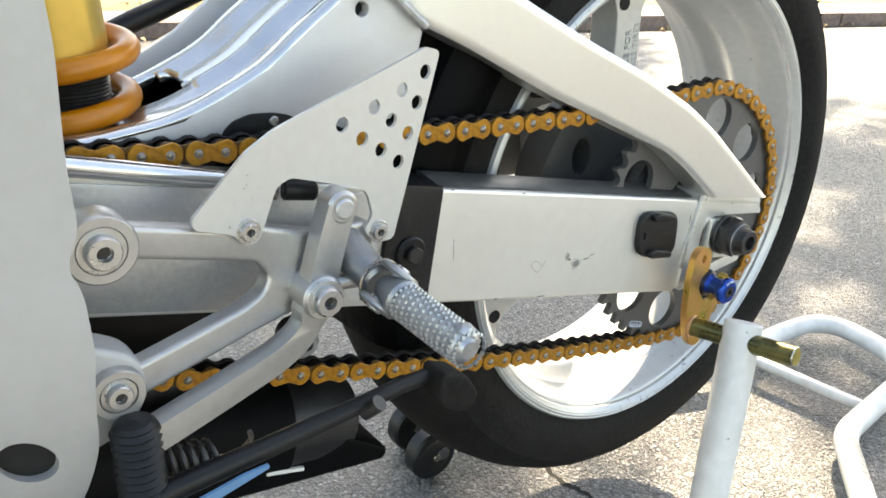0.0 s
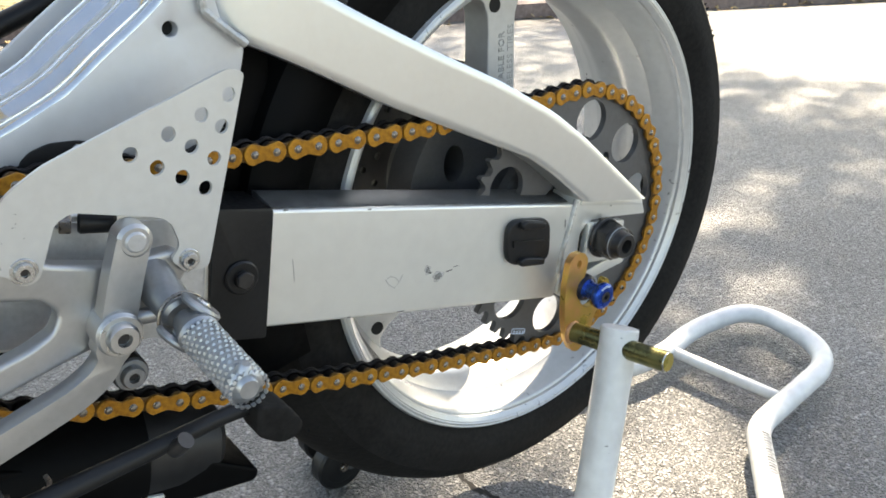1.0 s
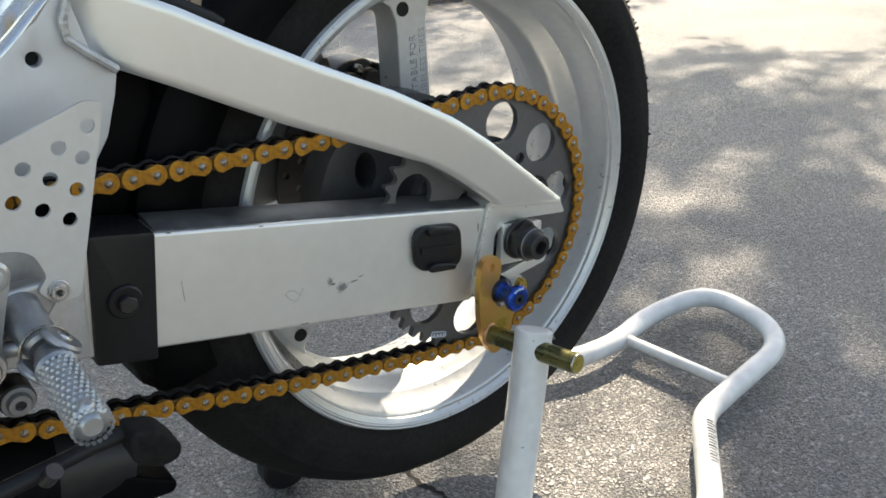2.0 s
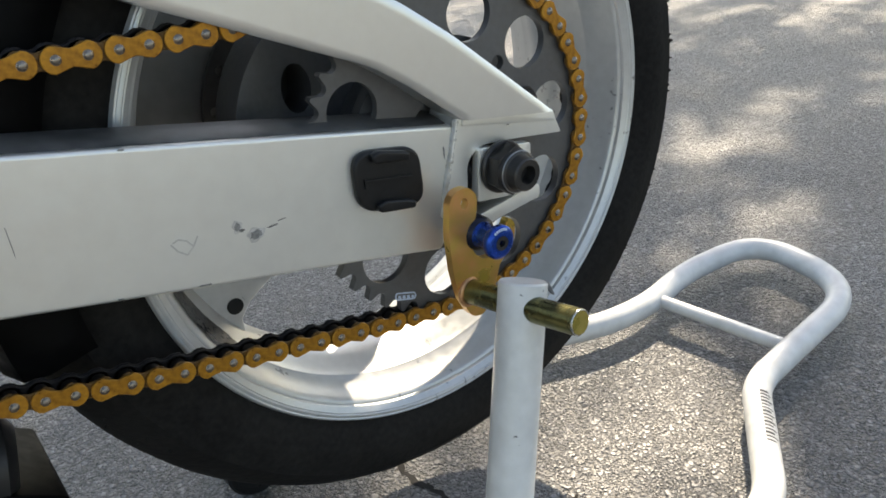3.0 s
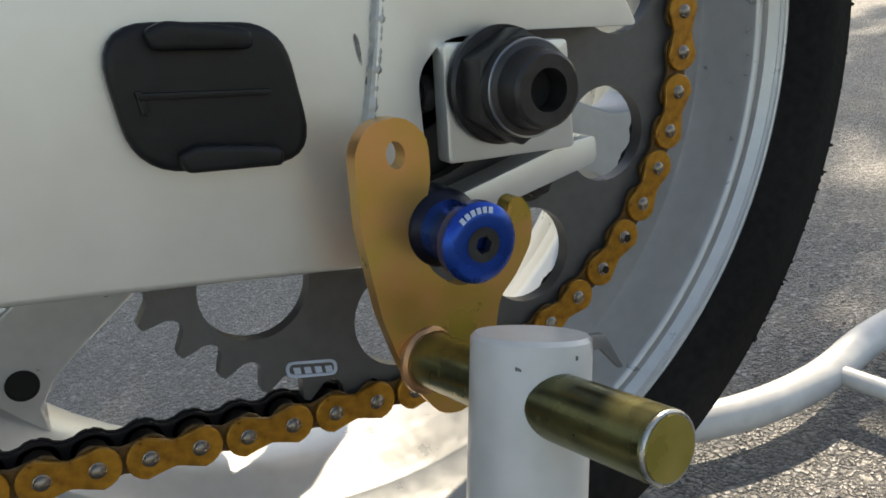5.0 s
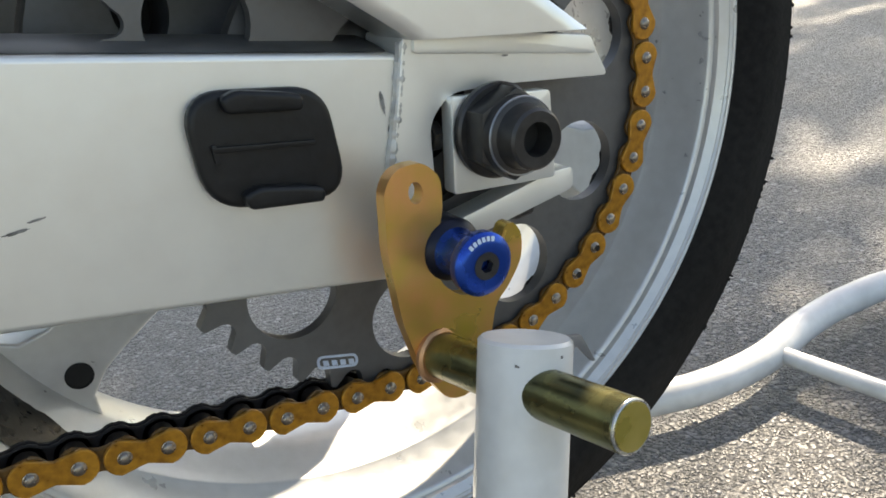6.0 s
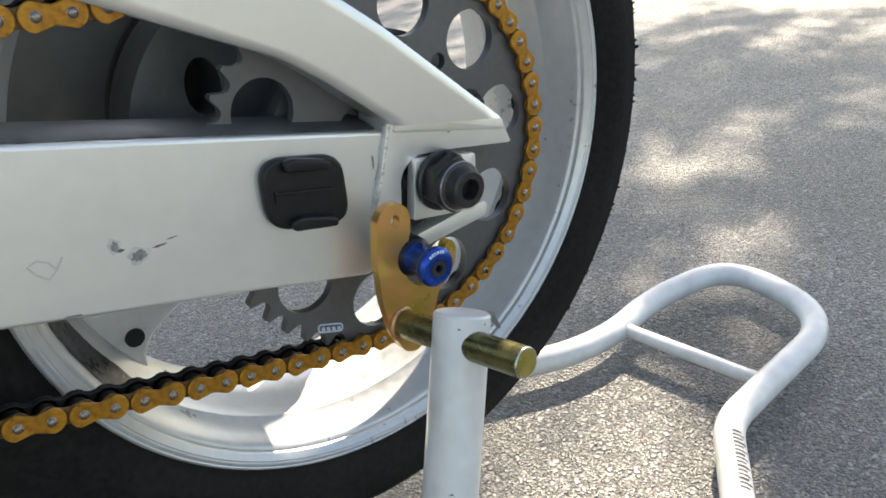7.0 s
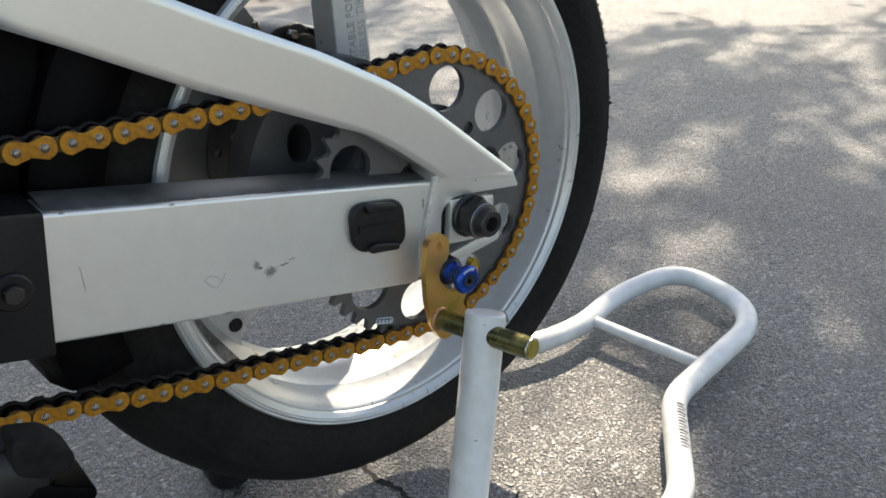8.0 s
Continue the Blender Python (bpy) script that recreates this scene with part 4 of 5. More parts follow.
part("cap_screw", bm, M_NUT, spool)
M_ETCH = material("pale_etching", (0.5, 0.58, 0.7), 0.5, 0.2, 0.1, 100, 0, 50)
bm = bmesh.new()
for k in range(6):
    q = radians(66 + 11 * k)
    c, r, t = Vector((SX + 0.0101 * math.cos(q), -0.1788, SZ + 0.0101 * math.sin(q))), Vector((math.cos(q), 0, math.sin(q))), Vector((-math.sin(q), 0, math.cos(q)))
    bm.faces.new([bm.verts.new(c + r * a * 0.0009 + Vector((0, a * 0.00022, 0)) + t * b * 0.0007) for a, b in ((-1, -1), (1, -1), (1, 1), (-1, 1))])
part("etched_marks", bm, M_ETCH, spool, "", 0)["kind"] = "stuff"
# small stamped badge on the sprocket
bm = sheet(soften([(-0.0677, 0.2933), (-0.0497, 0.2873), (-0.0507, 0.2813), (-0.0687, 0.2873)], 0.003), [soften([(-0.0667, 0.2920), (-0.0510, 0.2866), (-0.0516, 0.2826), (-0.0674, 0.2880)], 0.002)], -0.1121, -0.1115)
part("badge", bm, M_ETCH, sprocket)
bm = bmesh.new()
for k in range(4):
    x, z = -0.0644 + 0.0037 * k, 0.2886 - 0.00128 * k
    bm.faces.new([bm.verts.new((x + a * 0.0012, -0.1120, z + b * 0.0013 - a * 0.0004)) for a, b in ((-1, -1), (1, -1), (1, 1), (-1, 1))])
part("badge_bars", bm, M_ETCH, sprocket, "", 0)["kind"] = "stuff"

# front casting of the swingarm: satin side wall and ribbed polished top
EDGE = [(-0.3156, 0.6352), (-0.3402, 0.6135), (-0.3594, 0.597), (-0.3875, 0.5765), (-0.4115, 0.5585), (-0.4415, 0.544), (-0.4664, 0.5347), (-0.493, 0.53), (-0.54, 0.527), (-0.66, 0.53)]
wall = EDGE + [(-0.66, 0.512), (-0.52, 0.514), (-0.436, 0.5225), (-0.396, 0.5185), (-0.372, 0.514), (-0.34, 0.513), (-0.324, 0.5165), (-0.312, 0.533), (-0.302, 0.5595), (-0.2985, 0.572), (-0.312, 0.59), (-0.318, 0.62)]
casting = part("swingarm_casting", sheet(wall, [circle2(-0.3458, 0.589, 0.0046, 20)], -0.096, -0.084, 0, 0.002), M_FRAME, bike, "satin and polished alloy swingarm casting")
part("bore", cylinder((-0.3458, -0.0875, 0.589), (-0.3458, -0.084, 0.589), 0.006, 20), M_HOLE_SHADE, casting)
CROSS = [(-0.096, -0.004), (-0.0955, 0.001), (-0.092, 0.0035), (-0.085, 0.0035), (-0.0805, 0.0), (-0.0785, -0.005), (-0.066, -0.0075), (-0.0555, -0.005), (-0.0525, 0.0015), (-0.048, 0.003), (-0.0425, 0.001),
         (-0.0395, -0.006), (-0.028, -0.0095), (-0.006, -0.0095), (0.004, -0.007), (0.008, -0.001), (0.014, 0.001), (0.022, -0.0005), (0.04, -0.008), (0.056, -0.014), (0.064, -0.024), (0.066, -0.05)]
path = run(EDGE, 60)
bm = bmesh.new()
rows = []
for i, p in enumerate(path):
    d = path[min(i + 1, len(path) - 1)] - path[max(i - 1, 0)]
    nrm = np.array((d[1], -d[0])) / np.linalg.norm(d)
    nrm = nrm if nrm[1] > 0 else -nrm
    fade = min(1, max(0, (i - 3) / 8)) * min(1, max(0.25, (46 - i) / 14))
    rows.append([bm.verts.new((p[0] + nrm[0] * h * (fade if h < 0 and y < 0.03 else 1), y, p[1] + nrm[1] * h * (fade if h < 0 and y < 0.03 else 1))) for y, h in CROSS])
for p, q in zip(rows, rows[1:]):
    for k in range(len(CROSS) - 1):
        mx, my = (p[k].co.x + q[k].co.x) / 2, (CROSS[k][0] + CROSS[k + 1][0]) / 2
        if -0.503 < mx < (-0.436 if -0.03 < my < 0.0 else -0.445) and -0.0526 < my < 0.0085:
            continue
        bm.faces.new((p[k], p[k + 1], q[k + 1], q[k]))
arch = part("ribbed_top", bm, M_POLISH, casting, "polished ribbed top of the casting", 60)
thick = arch.modifiers.new("thickness", "SOLIDIFY")
thick.thickness, thick.offset = 0.006, -1
bm = sheet(wall, (), 0.062, 0.07, 0, 0.002)
part("far_wall", bm, M_FRAME, casting)
# black floor under the slot behind the shock mount, standing in for its shade
part("slot", sheet(soften([(-0.52, 0.506), (-0.44, 0.512), (-0.44, 0.5165), (-0.52, 0.511)], 0.002), (), -0.06, 0.03), M_HOLE_SHADE, casting)

# black inner mudguard round the tyre
bm = bmesh.new()
rows = []
for a in np.radians(np.arange(92, 192, 3)):
    rows.append([bm.verts.new((r * math.cos(a), y, ZC + r * math.sin(a))) for r, y in ((0.27, -0.092), (0.3, -0.092), (0.314, -0.084), (0.322, -0.06), (0.326, 0.0), (0.322, 0.06), (0.314, 0.084), (0.3, 0.092))])
for p, q in zip(rows, rows[1:]):
    for k in range(len(p) - 1):
        bm.faces.new((p[k], p[k + 1], q[k + 1], q[k]))
M_GUARD = material("satin_black_mudguard", (0.003, 0.0031, 0.0034), 0.5, 0, 0.3, 120, 0.1, 12, spec=0.07)
guard = part("mudguard", bm, M_GUARD, bike, "satin black inner mudguard")
mod = guard.modifiers.new("thickness", "SOLIDIFY")
mod.thickness = 0.003
part("guard_front", sheet(soften([(-0.44, 0.52), (-0.3, 0.6), (-0.27, 0.57), (-0.28, 0.43), (-0.33, 0.4), (-0.44, 0.43)], 0.01), (), -0.075, 0.07, 0, 0.005), M_GUARD, guard)
# clip strip and bolt along the top of the brace
strip_pts = [(-0.335, -0.088, 0.655), (-0.3005, -0.088, 0.639), (-0.2584, -0.094, 0.6135), (-0.2304, -0.098, 0.5985), (-0.2234, -0.1, 0.5945)]
clip = part("cable_clip", tube(strip_pts, [0.009, 0.0075, 0.005, 0.005, 0.003], 10), M_BLACK, bike, "black cable clip")
part("clip_bolt", hexagon((-0.2385, 0.61), 0.005, -0.096, -0.088, 0.2, 0.0008), M_STEEL, clip)
part("bracket", sheet(soften([(-0.285, 0.645), (-0.25, 0.622), (-0.247, 0.6175), (-0.29, 0.639)], 0.001), (), -0.075, -0.06), M_WHITE, clip)

# heel guard and its bolts
PL_A, PL_S = -0.0981, 0.17
plate = [(-0.327, 0.5704), (-0.3648, 0.4598), (-0.3796, 0.4613), (-0.3884, 0.4719), (-0.3808, 0.4790), (-0.385, 0.4943), (-0.3914, 0.4993), (-0.4383, 0.5156),
         (-0.4475, 0.5123), (-0.4559, 0.4936), (-0.46, 0.4850), (-0.4688, 0.4843), (-0.4749, 0.4930), (-0.4962, 0.5007), (-0.4978, 0.5063), (-0.4649, 0.5344), (-0.4473, 0.5430), (-0.338, 0.5739)]
hole_at = [(-0.3391, 0.5594), (-0.3578, 0.5512), (-0.3458, 0.5420), (-0.3792, 0.5445), (-0.3662, 0.5347), (-0.4025, 0.5382), (-0.353, 0.5245), (-0.3884, 0.5275), (-0.3743, 0.5184), (-0.3607, 0.5084)]
M_PLATE = material("satin_plate", (0.6, 0.59, 0.56), 0.36, 0.35, 0.04, 160, 0.04, 8)
guard_plate = part("heel_guard", sheet(soften(plate, 0.004, 4), [circle2(x, z, 0.0044, 18) for x, z in hole_at], PL_A, PL_A + 0.0028, PL_S), M_PLATE, bike, "perforated alloy heel guard plate")


def socket_bolt(x, z, y, r, parent, mat=M_BOLT):
    bm = lathe([(r * 0.45, y - r * 0.75), (r * 0.86, y - r * 0.75), (r, y - r * 0.55), (r, y), (0, y), (0, y - r * 0.3), (r * 0.45, y - r * 0.3)], 28, (x, 0, z))
    cylinder((x, y + 0.0002, z), (x, y - 0.0012, z), r * 1.35, 28, bevel=0.0004, bm=bm)
    head = part("socket_bolt", bm, mat, parent)
    part("socket", cylinder((x, y - r * 0.3, z), (x, y - r * 0.36, z), r * 0.44, 6), M_NUT, head)
    return head


for x, z in ((-0.4665, 0.4928), (-0.3773, 0.4685)):
    socket_bolt(x, z, PL_A + PL_S * x, 0.0052, guard_plate)

# footpeg hanger with two arms
H_A = PL_A + 0.003
guide = part("chain_guide", sheet(soften([(-0.4445, 0.516), (-0.4439, 0.5238), (-0.437, 0.5295), (-0.4259, 0.5325), (-0.411, 0.5316), (-0.3996, 0.5287), (-0.392, 0.523), (-0.392, 0.516)], 0.003), (), -0.0978, -0.0955, 0, 0.0006), M_BLACK, casting, "black chain guide")
part("guide_screw", cylinder((-0.4113, -0.0965, 0.5268), (-0.4113, -0.1, 0.5268), 0.003, 14, bevel=0.0006), M_BOLT, guide)
hanger_out = [(-0.5535, 0.508), (-0.5475, 0.5165), (-0.5385, 0.5165), (-0.5282, 0.5108), (-0.4752, 0.4945), (-0.466, 0.5), (-0.4547, 0.4905), (-0.42, 0.478), (-0.383, 0.476), (-0.374, 0.465), (-0.383, 0.455),
              (-0.402, 0.4381), (-0.439, 0.4343), (-0.4585, 0.432), (-0.5334, 0.4198), (-0.543, 0.4165), (-0.554, 0.424), (-0.553, 0.438), (-0.5425, 0.4425), (-0.5331, 0.4378), (-0.4719, 0.4475), (-0.4585, 0.4525),
              (-0.4535, 0.462), (-0.4612, 0.4725), (-0.5302, 0.4946), (-0.5425, 0.491), (-0.5525, 0.497)]
hanger = part("footpeg_hanger", sheet(soften(hanger_out, 0.004, 4), (), H_A, H_A + 0.013, PL_S, 0.0032, segs=3), M_HANGER, bike, "silver-grey cast footpeg hanger")
for x, z, k in ((-0.5426, 0.5042, 1.0), (-0.5445, 0.4285, 0.8)):
    y = H_A + PL_S * x
    part("boss", lathe([(0.0, y - 0.002), (0.0112 * k, y - 0.002), (0.0118 * k, y - 0.0045), (0.016 * k, y - 0.0045), (0.0172 * k, y - 0.003), (0.0172 * k, y + 0.012), (0.0, y + 0.012)], 36, (x, 0, z), closed=False), M_HANGER, hanger)
    # Dark ring for the shade round the sunk bolt head.
    part("recess", lathe([(0.0088 * k, y - 0.0022), (0.0117 * k, y - 0.0022), (0.0117 * k, y - 0.0026), (0.0088 * k, y - 0.0026)], 32, (x, 0, z)), M_HOLE_SHADE, hanger)
socket_bolt(-0.5426, 0.5042, -0.003 + H_A + PL_S * -0.5426, 0.0085, hanger)
socket_bolt(-0.5445, 0.4285, -0.003 + H_A + PL_S * -0.5445, 0.0066, hanger)

# gear lever
lev = rounded([(-0.4112, 0, 0.4954), (-0.4185, 0, 0.4775), (-0.4287, 0, 0.4474), (-0.437, 0, 0.427), (-0.455, 0, 0.4182), (-0.4936, 0, 0.411), (-0.538, 0, 0.4037)], 0.014, 4)
LEVER_A, LEVER_S = -0.0913, 0.2
left, right = [], []
for i, p in enumerate(lev):
    d = (lev[min(i + 1, len(lev) - 1)] - lev[max(i - 1, 0)]).normalized()
    half = 0.0102 if i < 12 else 0.0076
    left.append((p.x - d.z * half, p.z + d.x * half))
    right.append((p.x + d.z * half, p.z - d.x * half))
lever = part("gear_lever", sheet(left + right[::-1], (), LEVER_A - 0.0065, LEVER_A + 0.0065, LEVER_S, 0.0042, segs=3), M_HANGER, bike, "silver-grey forged gear lever", 60)
cylinder_top = cylinder((-0.4112, -0.166, 0.4954), (-0.4112, -0.1818, 0.4954), 0.0098, 28, bevel=0.002)
part("boss", cylinder_top, M_HANGER, lever)
part("joint_screw", cylinder((-0.4112, -0.1812, 0.4954), (-0.4112, -0.1836, 0.4954), 0.006, 24, bevel=0.0012), M_CAST, lever)
part("pivot_boss", cylinder((-0.4287, -0.165, 0.4474), (-0.4287, -0.1885, 0.4474), 0.0128, 32, bevel=0.002), M_HANGER, lever)
socket_bolt(-0.4287, 0.4474, -0.1885, 0.0088, lever)
ribs = [(0.0, 0.0), (0.0085, -0.0005), (0.0106, -0.0025)] + [(0.0102 + 0.0022 * (k % 2), -0.0035 - 0.0023 * k) for k in range(19)] + [(0.0, -0.0475)]
bm = lathe(ribs, 24, closed=False)
bmesh.ops.transform(bm, matrix=Matrix.Translation((-0.5415, -0.2, 0.418)) @ Matrix.Rotation(radians(90), 4, "X"), verts=bm.verts[:])
part("toe_rubber", bm, M_BLACK, lever, "ribbed black rubber toe grip")
# linkage rod and boot
rod = part("shift_rod", tube([(-0.62, -0.132, 0.55), (-0.5375, -0.131, 0.5275), (-0.4613, -0.13, 0.507), (-0.435, -0.14, 0.5)], [0.0058, 0.0058, 0.0052, 0.0045], 16), M_POLISH, bike, "polished shift linkage rod")
part("boot", cylinder((-0.429, -0.142, 0.499), (-0.41, -0.148, 0.4955), 0.0068, 20, 0.0055, 0.0015), M_BLACK, rod)
part("lock_nut", cylinder((-0.438, -0.1395, 0.5005), (-0.432, -0.1412, 0.4995), 0.0075, 6, bevel=0.0006), M_STEEL, rod)

# knurled footpeg
PA, PB = Vector((-0.3965, -0.178, 0.4525)), Vector((-0.399, -0.281, 0.449))
ax = (PB - PA).normalized()
pu = ax.orthogonal().normalized()
pv = ax.cross(pu)
peg = part("footpeg", cylinder(PA + ax * 0.043, PB, 0.0102, 40, 0.0094, 0.0045), M_PEG, bike, "knurled alloy footpeg, worn at the tip")
bm = bmesh.new()
for i in range(13):
    for j in range(20):
        q = 2 * math.pi * (j + 0.5 * (i % 2)) / 20
        d = pu * math.cos(q) + pv * math.sin(q)
        c = PA + ax * (0.046 + 0.0047 * i) + d * (0.0098 - 0.00005 * i)
        cylinder(c, c + d * 0.0014, 0.0017, 4, 0.0007, bm=bm)
part("knurling", bm, M_PEG, peg, "", 20)["kind"] = "stuff"
part("tip_stud", cylinder(PB - ax * 0.0045 + Vector((0, 0, 0.008)), PB - ax * 0.0035 + Vector((0.001, 0, 0.0125)), 0.0045, 18, 0.0036, 0.0012), M_PEG, peg)
bm = cylinder(PA + ax * 0.022, PA + ax * 0.0445, 0.0078, 28, 0.0116, 0.002)
part("clevis", bm, M_CLEVIS, peg)
for side in (-1, 1):
    part("lug", cylinder(PA + ax * 0.0265 + pu * 0.0085 * side, PA + ax * 0.0265 + pu * 0.0132 * side, 0.0122, 28, bevel=0.0016), M_CLEVIS, peg)
part("hinge_pin", cylinder(PA + ax * 0.0265 - pu * 0.0148, PA + ax * 0.0265 + pu * 0.0148, 0.0046, 18, bevel=0.001), M_BOLT, peg)
part("mount_boss", cylinder((-0.4005, -0.158, 0.4645), PA + ax * 0.016, 0.0125, 28, 0.0105, 0.002), M_CLEVIS, peg)
coil = [PA + ax * 0.012 + (pu * math.cos(q) + pv * math.sin(q)) * 0.0135 + ax * 0.0012 * q for q in np.linspace(0, 9, 50)]
part("return_spring", tube(coil, 0.0011, 8), M_STEEL, peg)
part("tab", cylinder((-0.425, -0.168, 0.4465), (-0.4, -0.176, 0.4475), 0.0048, 16, bevel=0.001), M_HANGER, peg)

# main frame plate
fr = [(-0.556, 0.68), (-0.552, 0.5977), (-0.5545, 0.551), (-0.5535, 0.52), (-0.561, 0.505), (-0.5555, 0.492), (-0.5545, 0.46), (-0.5565, 0.445), (-0.5575, 0.43), (-0.5575, 0.412), (-0.563, 0.394), (-0.575, 0.37), (-0.82, 0.34), (-0.82, 0.68)]
fh = [(-0.5893 + 0.0125 * math.cos(q) - 0.003 * math.sin(q), 0.416 + 0.0118 * math.sin(q) - 0.0025 * math.cos(q)) for q in np.linspace(0, 2 * math.pi, 29)[:-1]]


def tuck(bm):
    """Bend the plate's lower part inwards to darken it, keeping its place in view."""
    for z in np.arange(0.344, 0.48, 0.008):
        bmesh.ops.bisect_plane(bm, geom=bm.verts[:] + bm.edges[:] + bm.faces[:], plane_co=(0, 0, z), plane_no=(0, 0, 1))
    for v in bm.verts:
        inward = 2.0 * max(0.0, 0.475 - v.co.z) ** 2
        v.co.y += inward
        v.co.z -= 0.67 * inward
    return bm


frame_plate = part("main_frame", tuck(sheet(soften(fr, 0.008, 4), [fh], -0.204, -0.16, 0, 0.009, segs=4)), M_MAIN, bike, "satin grey alloy main frame side")
part("frame_lug", sheet(soften([(-0.58, 0.46), (-0.552, 0.455), (-0.532, 0.443), (-0.5265, 0.428), (-0.533, 0.411), (-0.552, 0.398), (-0.58, 0.395)], 0.012, 5), (), -0.186, -0.162, 0, 0.004, segs=3), M_MAIN, frame_plate)
# Black plate set just inside the hole to stand in for its shade.
part("frame_bore", tuck(sheet([(x, z) for x, z in fh], (), -0.198, -0.19)), M_HOLE_SHADE, frame_plate)

# unseen engine block behind the frame plate, added to shade the ground
part("engine", sheet(soften([(-0.98, 0.66), (-0.62, 0.66), (-0.585, 0.6), (-0.585, 0.36), (-0.64, 0.27), (-0.95, 0.25)], 0.02), (), -0.15, 0.145, 0, 0.012, segs=3), M_DARK_CASE, bike, "unseen dark engine block, added for shade")

# far main frame side, unseen; added to keep the sun off the shock
far_fr = [(x, z) for x, z in soften(fr, 0.008, 4)]
part("far_frame", sheet(far_fr, (), 0.15, 0.19, 0, 0.005, segs=2), M_FRAME, bike)

# unseen panel above the wheel, added to block sun from shock and casting
panel = [(-0.78, 0.76), (-0.45, 0.735), (-0.2, 0.77), (0.1, 0.86), (0.42, 0.96), (0.46, 1.08), (0.2, 1.16), (-0.3, 1.17), (-0.78, 1.12)]
part("tail_panel", sheet(soften(panel, 0.03, 5), (), 0.165, 0.19, 0, 0.008, segs=3), M_ARM, bike, "unseen silver panel that blocks the sun")

# Unseen tray, added to cut the sky light on the parts below.
tray = [(-0.4, 0.86), (-0.1, 0.87), (0.3, 0.97), (0.34, 1.03), (0.28, 1.05), (-0.1, 0.94), (-0.38, 0.93)]
part("tail_tray", sheet(soften(tray, 0.015, 4), (), -0.1, 0.155, 0, 0.006, segs=2), M_GUARD, bike, "unseen black tray that cuts the sky light")

# Rails added so that the unseen panel does not hang free.
for a, c in (((-0.6, 0.172, 0.645), (-0.5, 0.176, 0.79)), ((-0.58, 0.172, 0.65), (-0.2, 0.176, 0.83))):
    part("subframe_rail", tube([a, c], 0.012, 16), M_FRAME, bike)

# shock absorber
shock = part("shock_absorber", cylinder((-0.508, 0.0, 0.556), (-0.522, 0.0, 0.8), 0.0315, 48, bevel=0.003), M_SHOCK, bike, "gold shock absorber with an orange-yellow spring")
coil = [(-0.506 + 0.0365 * math.cos(q) + 0.0018 * q * 0.2, 0.0365 * math.sin(q), 0.503 + 0.0305 * q / (2 * math.pi)) for q in np.linspace(0, 4.2 * math.pi, 110)]
part("spring", tube(coil, 0.0074, 14), M_SPRING, shock)
thread = [(0.0, 0.49), (0.0255, 0.49)] + [(0.0255 + 0.0012 * (k % 2), 0.52 + 0.00115 * k) for k in range(33)] + [(0.0, 0.558)]
bm = lathe([(r, z) for r, z in thread], 36, closed=False)
bmesh.ops.transform(bm, matrix=Matrix.Translation((-0.505, 0, 0)) @ Matrix.Rotation(radians(90), 4, "X"), verts=bm.verts[:])
part("threaded_body", bm, M_NUT, shock)
# scaled and moved towards the camera's eye so that it fits the view
view_fit = Matrix.Translation((-0.0441, -0.0392, 0.0462)) @ Matrix.Diagonal((0.93, 0.93, 0.93, 1))
for ob in (shock, *shock.children):
    ob.data.transform(view_fit)

# black hose across the far side
hose = part("brake_hose", tube([(p[0], 0.11, p[1]) for p in run([(-0.56, 0.5), (-0.4438, 0.5539), (-0.4, 0.571), (-0.35, 0.593), (-0.31, 0.623), (-0.27, 0.66)], 40)], 0.0085, 14), M_BLACK, bike, "black rubber hose")
part("hose_clamp", cylinder((-0.3245, 0.11, 0.6095), (-0.311, 0.11, 0.621), 0.0115, 20, bevel=0.001), M_BLACK, hose)

# dark linkage under the arm, silencer, belly pan
M_DARK = material("dark_linkage", (0.005, 0.005, 0.0055), 0.45, 0.1, 0.3, 80, 0.2, 15, spec=0.25)
LBX, LBZ = -0.4095, 0.3825
part("linkage", sheet(soften([(-0.66, 0.45), (-0.42, 0.43), (-0.4, 0.4), (-0.45, 0.385), (-0.66, 0.36)], 0.012), (), -0.085, 0.08, 0, 0.006), M_DARK, bike, "dark suspension linkage")
bm = cylinder((LBX, -0.1, LBZ), (LBX, -0.122, LBZ), 0.0115, 28, bevel=0.0015)
part("linkage_bolt", bm, M_NUT, bike)
socket_bolt(LBX, LBZ, -0.122, 0.0078, bike, M_CLEVIS)
M_SILENCER = material("grey_silencer", (0.03, 0.03, 0.031), 0.4, 0.5, 0.2, 90, 0.1, 10)
silencer = part("silencer", tube([(-0.66, -0.02, 0.295), (-0.45, -0.022, 0.27), (-0.368, -0.025, 0.253), (-0.334, -0.027, 0.244), (-0.326, -0.028, 0.242)], [0.047, 0.046, 0.041, 0.034, 0.024], 32), M_SILENCER, bike, "dark silencer under the engine")
part("silencer_wrap", tube([(-0.66, -0.02, 0.295), (-0.45, -0.022, 0.27), (-0.393, -0.0245, 0.2585)], [0.0485, 0.0475, 0.0445], 32), M_GUARD, silencer)
pan = [(-0.66, 0.365), (-0.489, 0.306), (-0.4027, 0.2725), (-0.345, 0.246), (-0.305, 0.219), (-0.309, 0.209), (-0.425, 0.226), (-0.66, 0.262)]
pan_ob = part("belly_pan", sheet(soften(pan, 0.006), (), -0.062, 0.04, 0, 0.006, segs=3), M_GUARD, bike, "gloss black belly pan")
part("pan_edge", tube([(-0.66, -0.063, 0.2645), (-0.55, -0.063, 0.2475), (-0.47, -0.063, 0.235)], 0.0022, 8), M_WHITE, pan_ob)

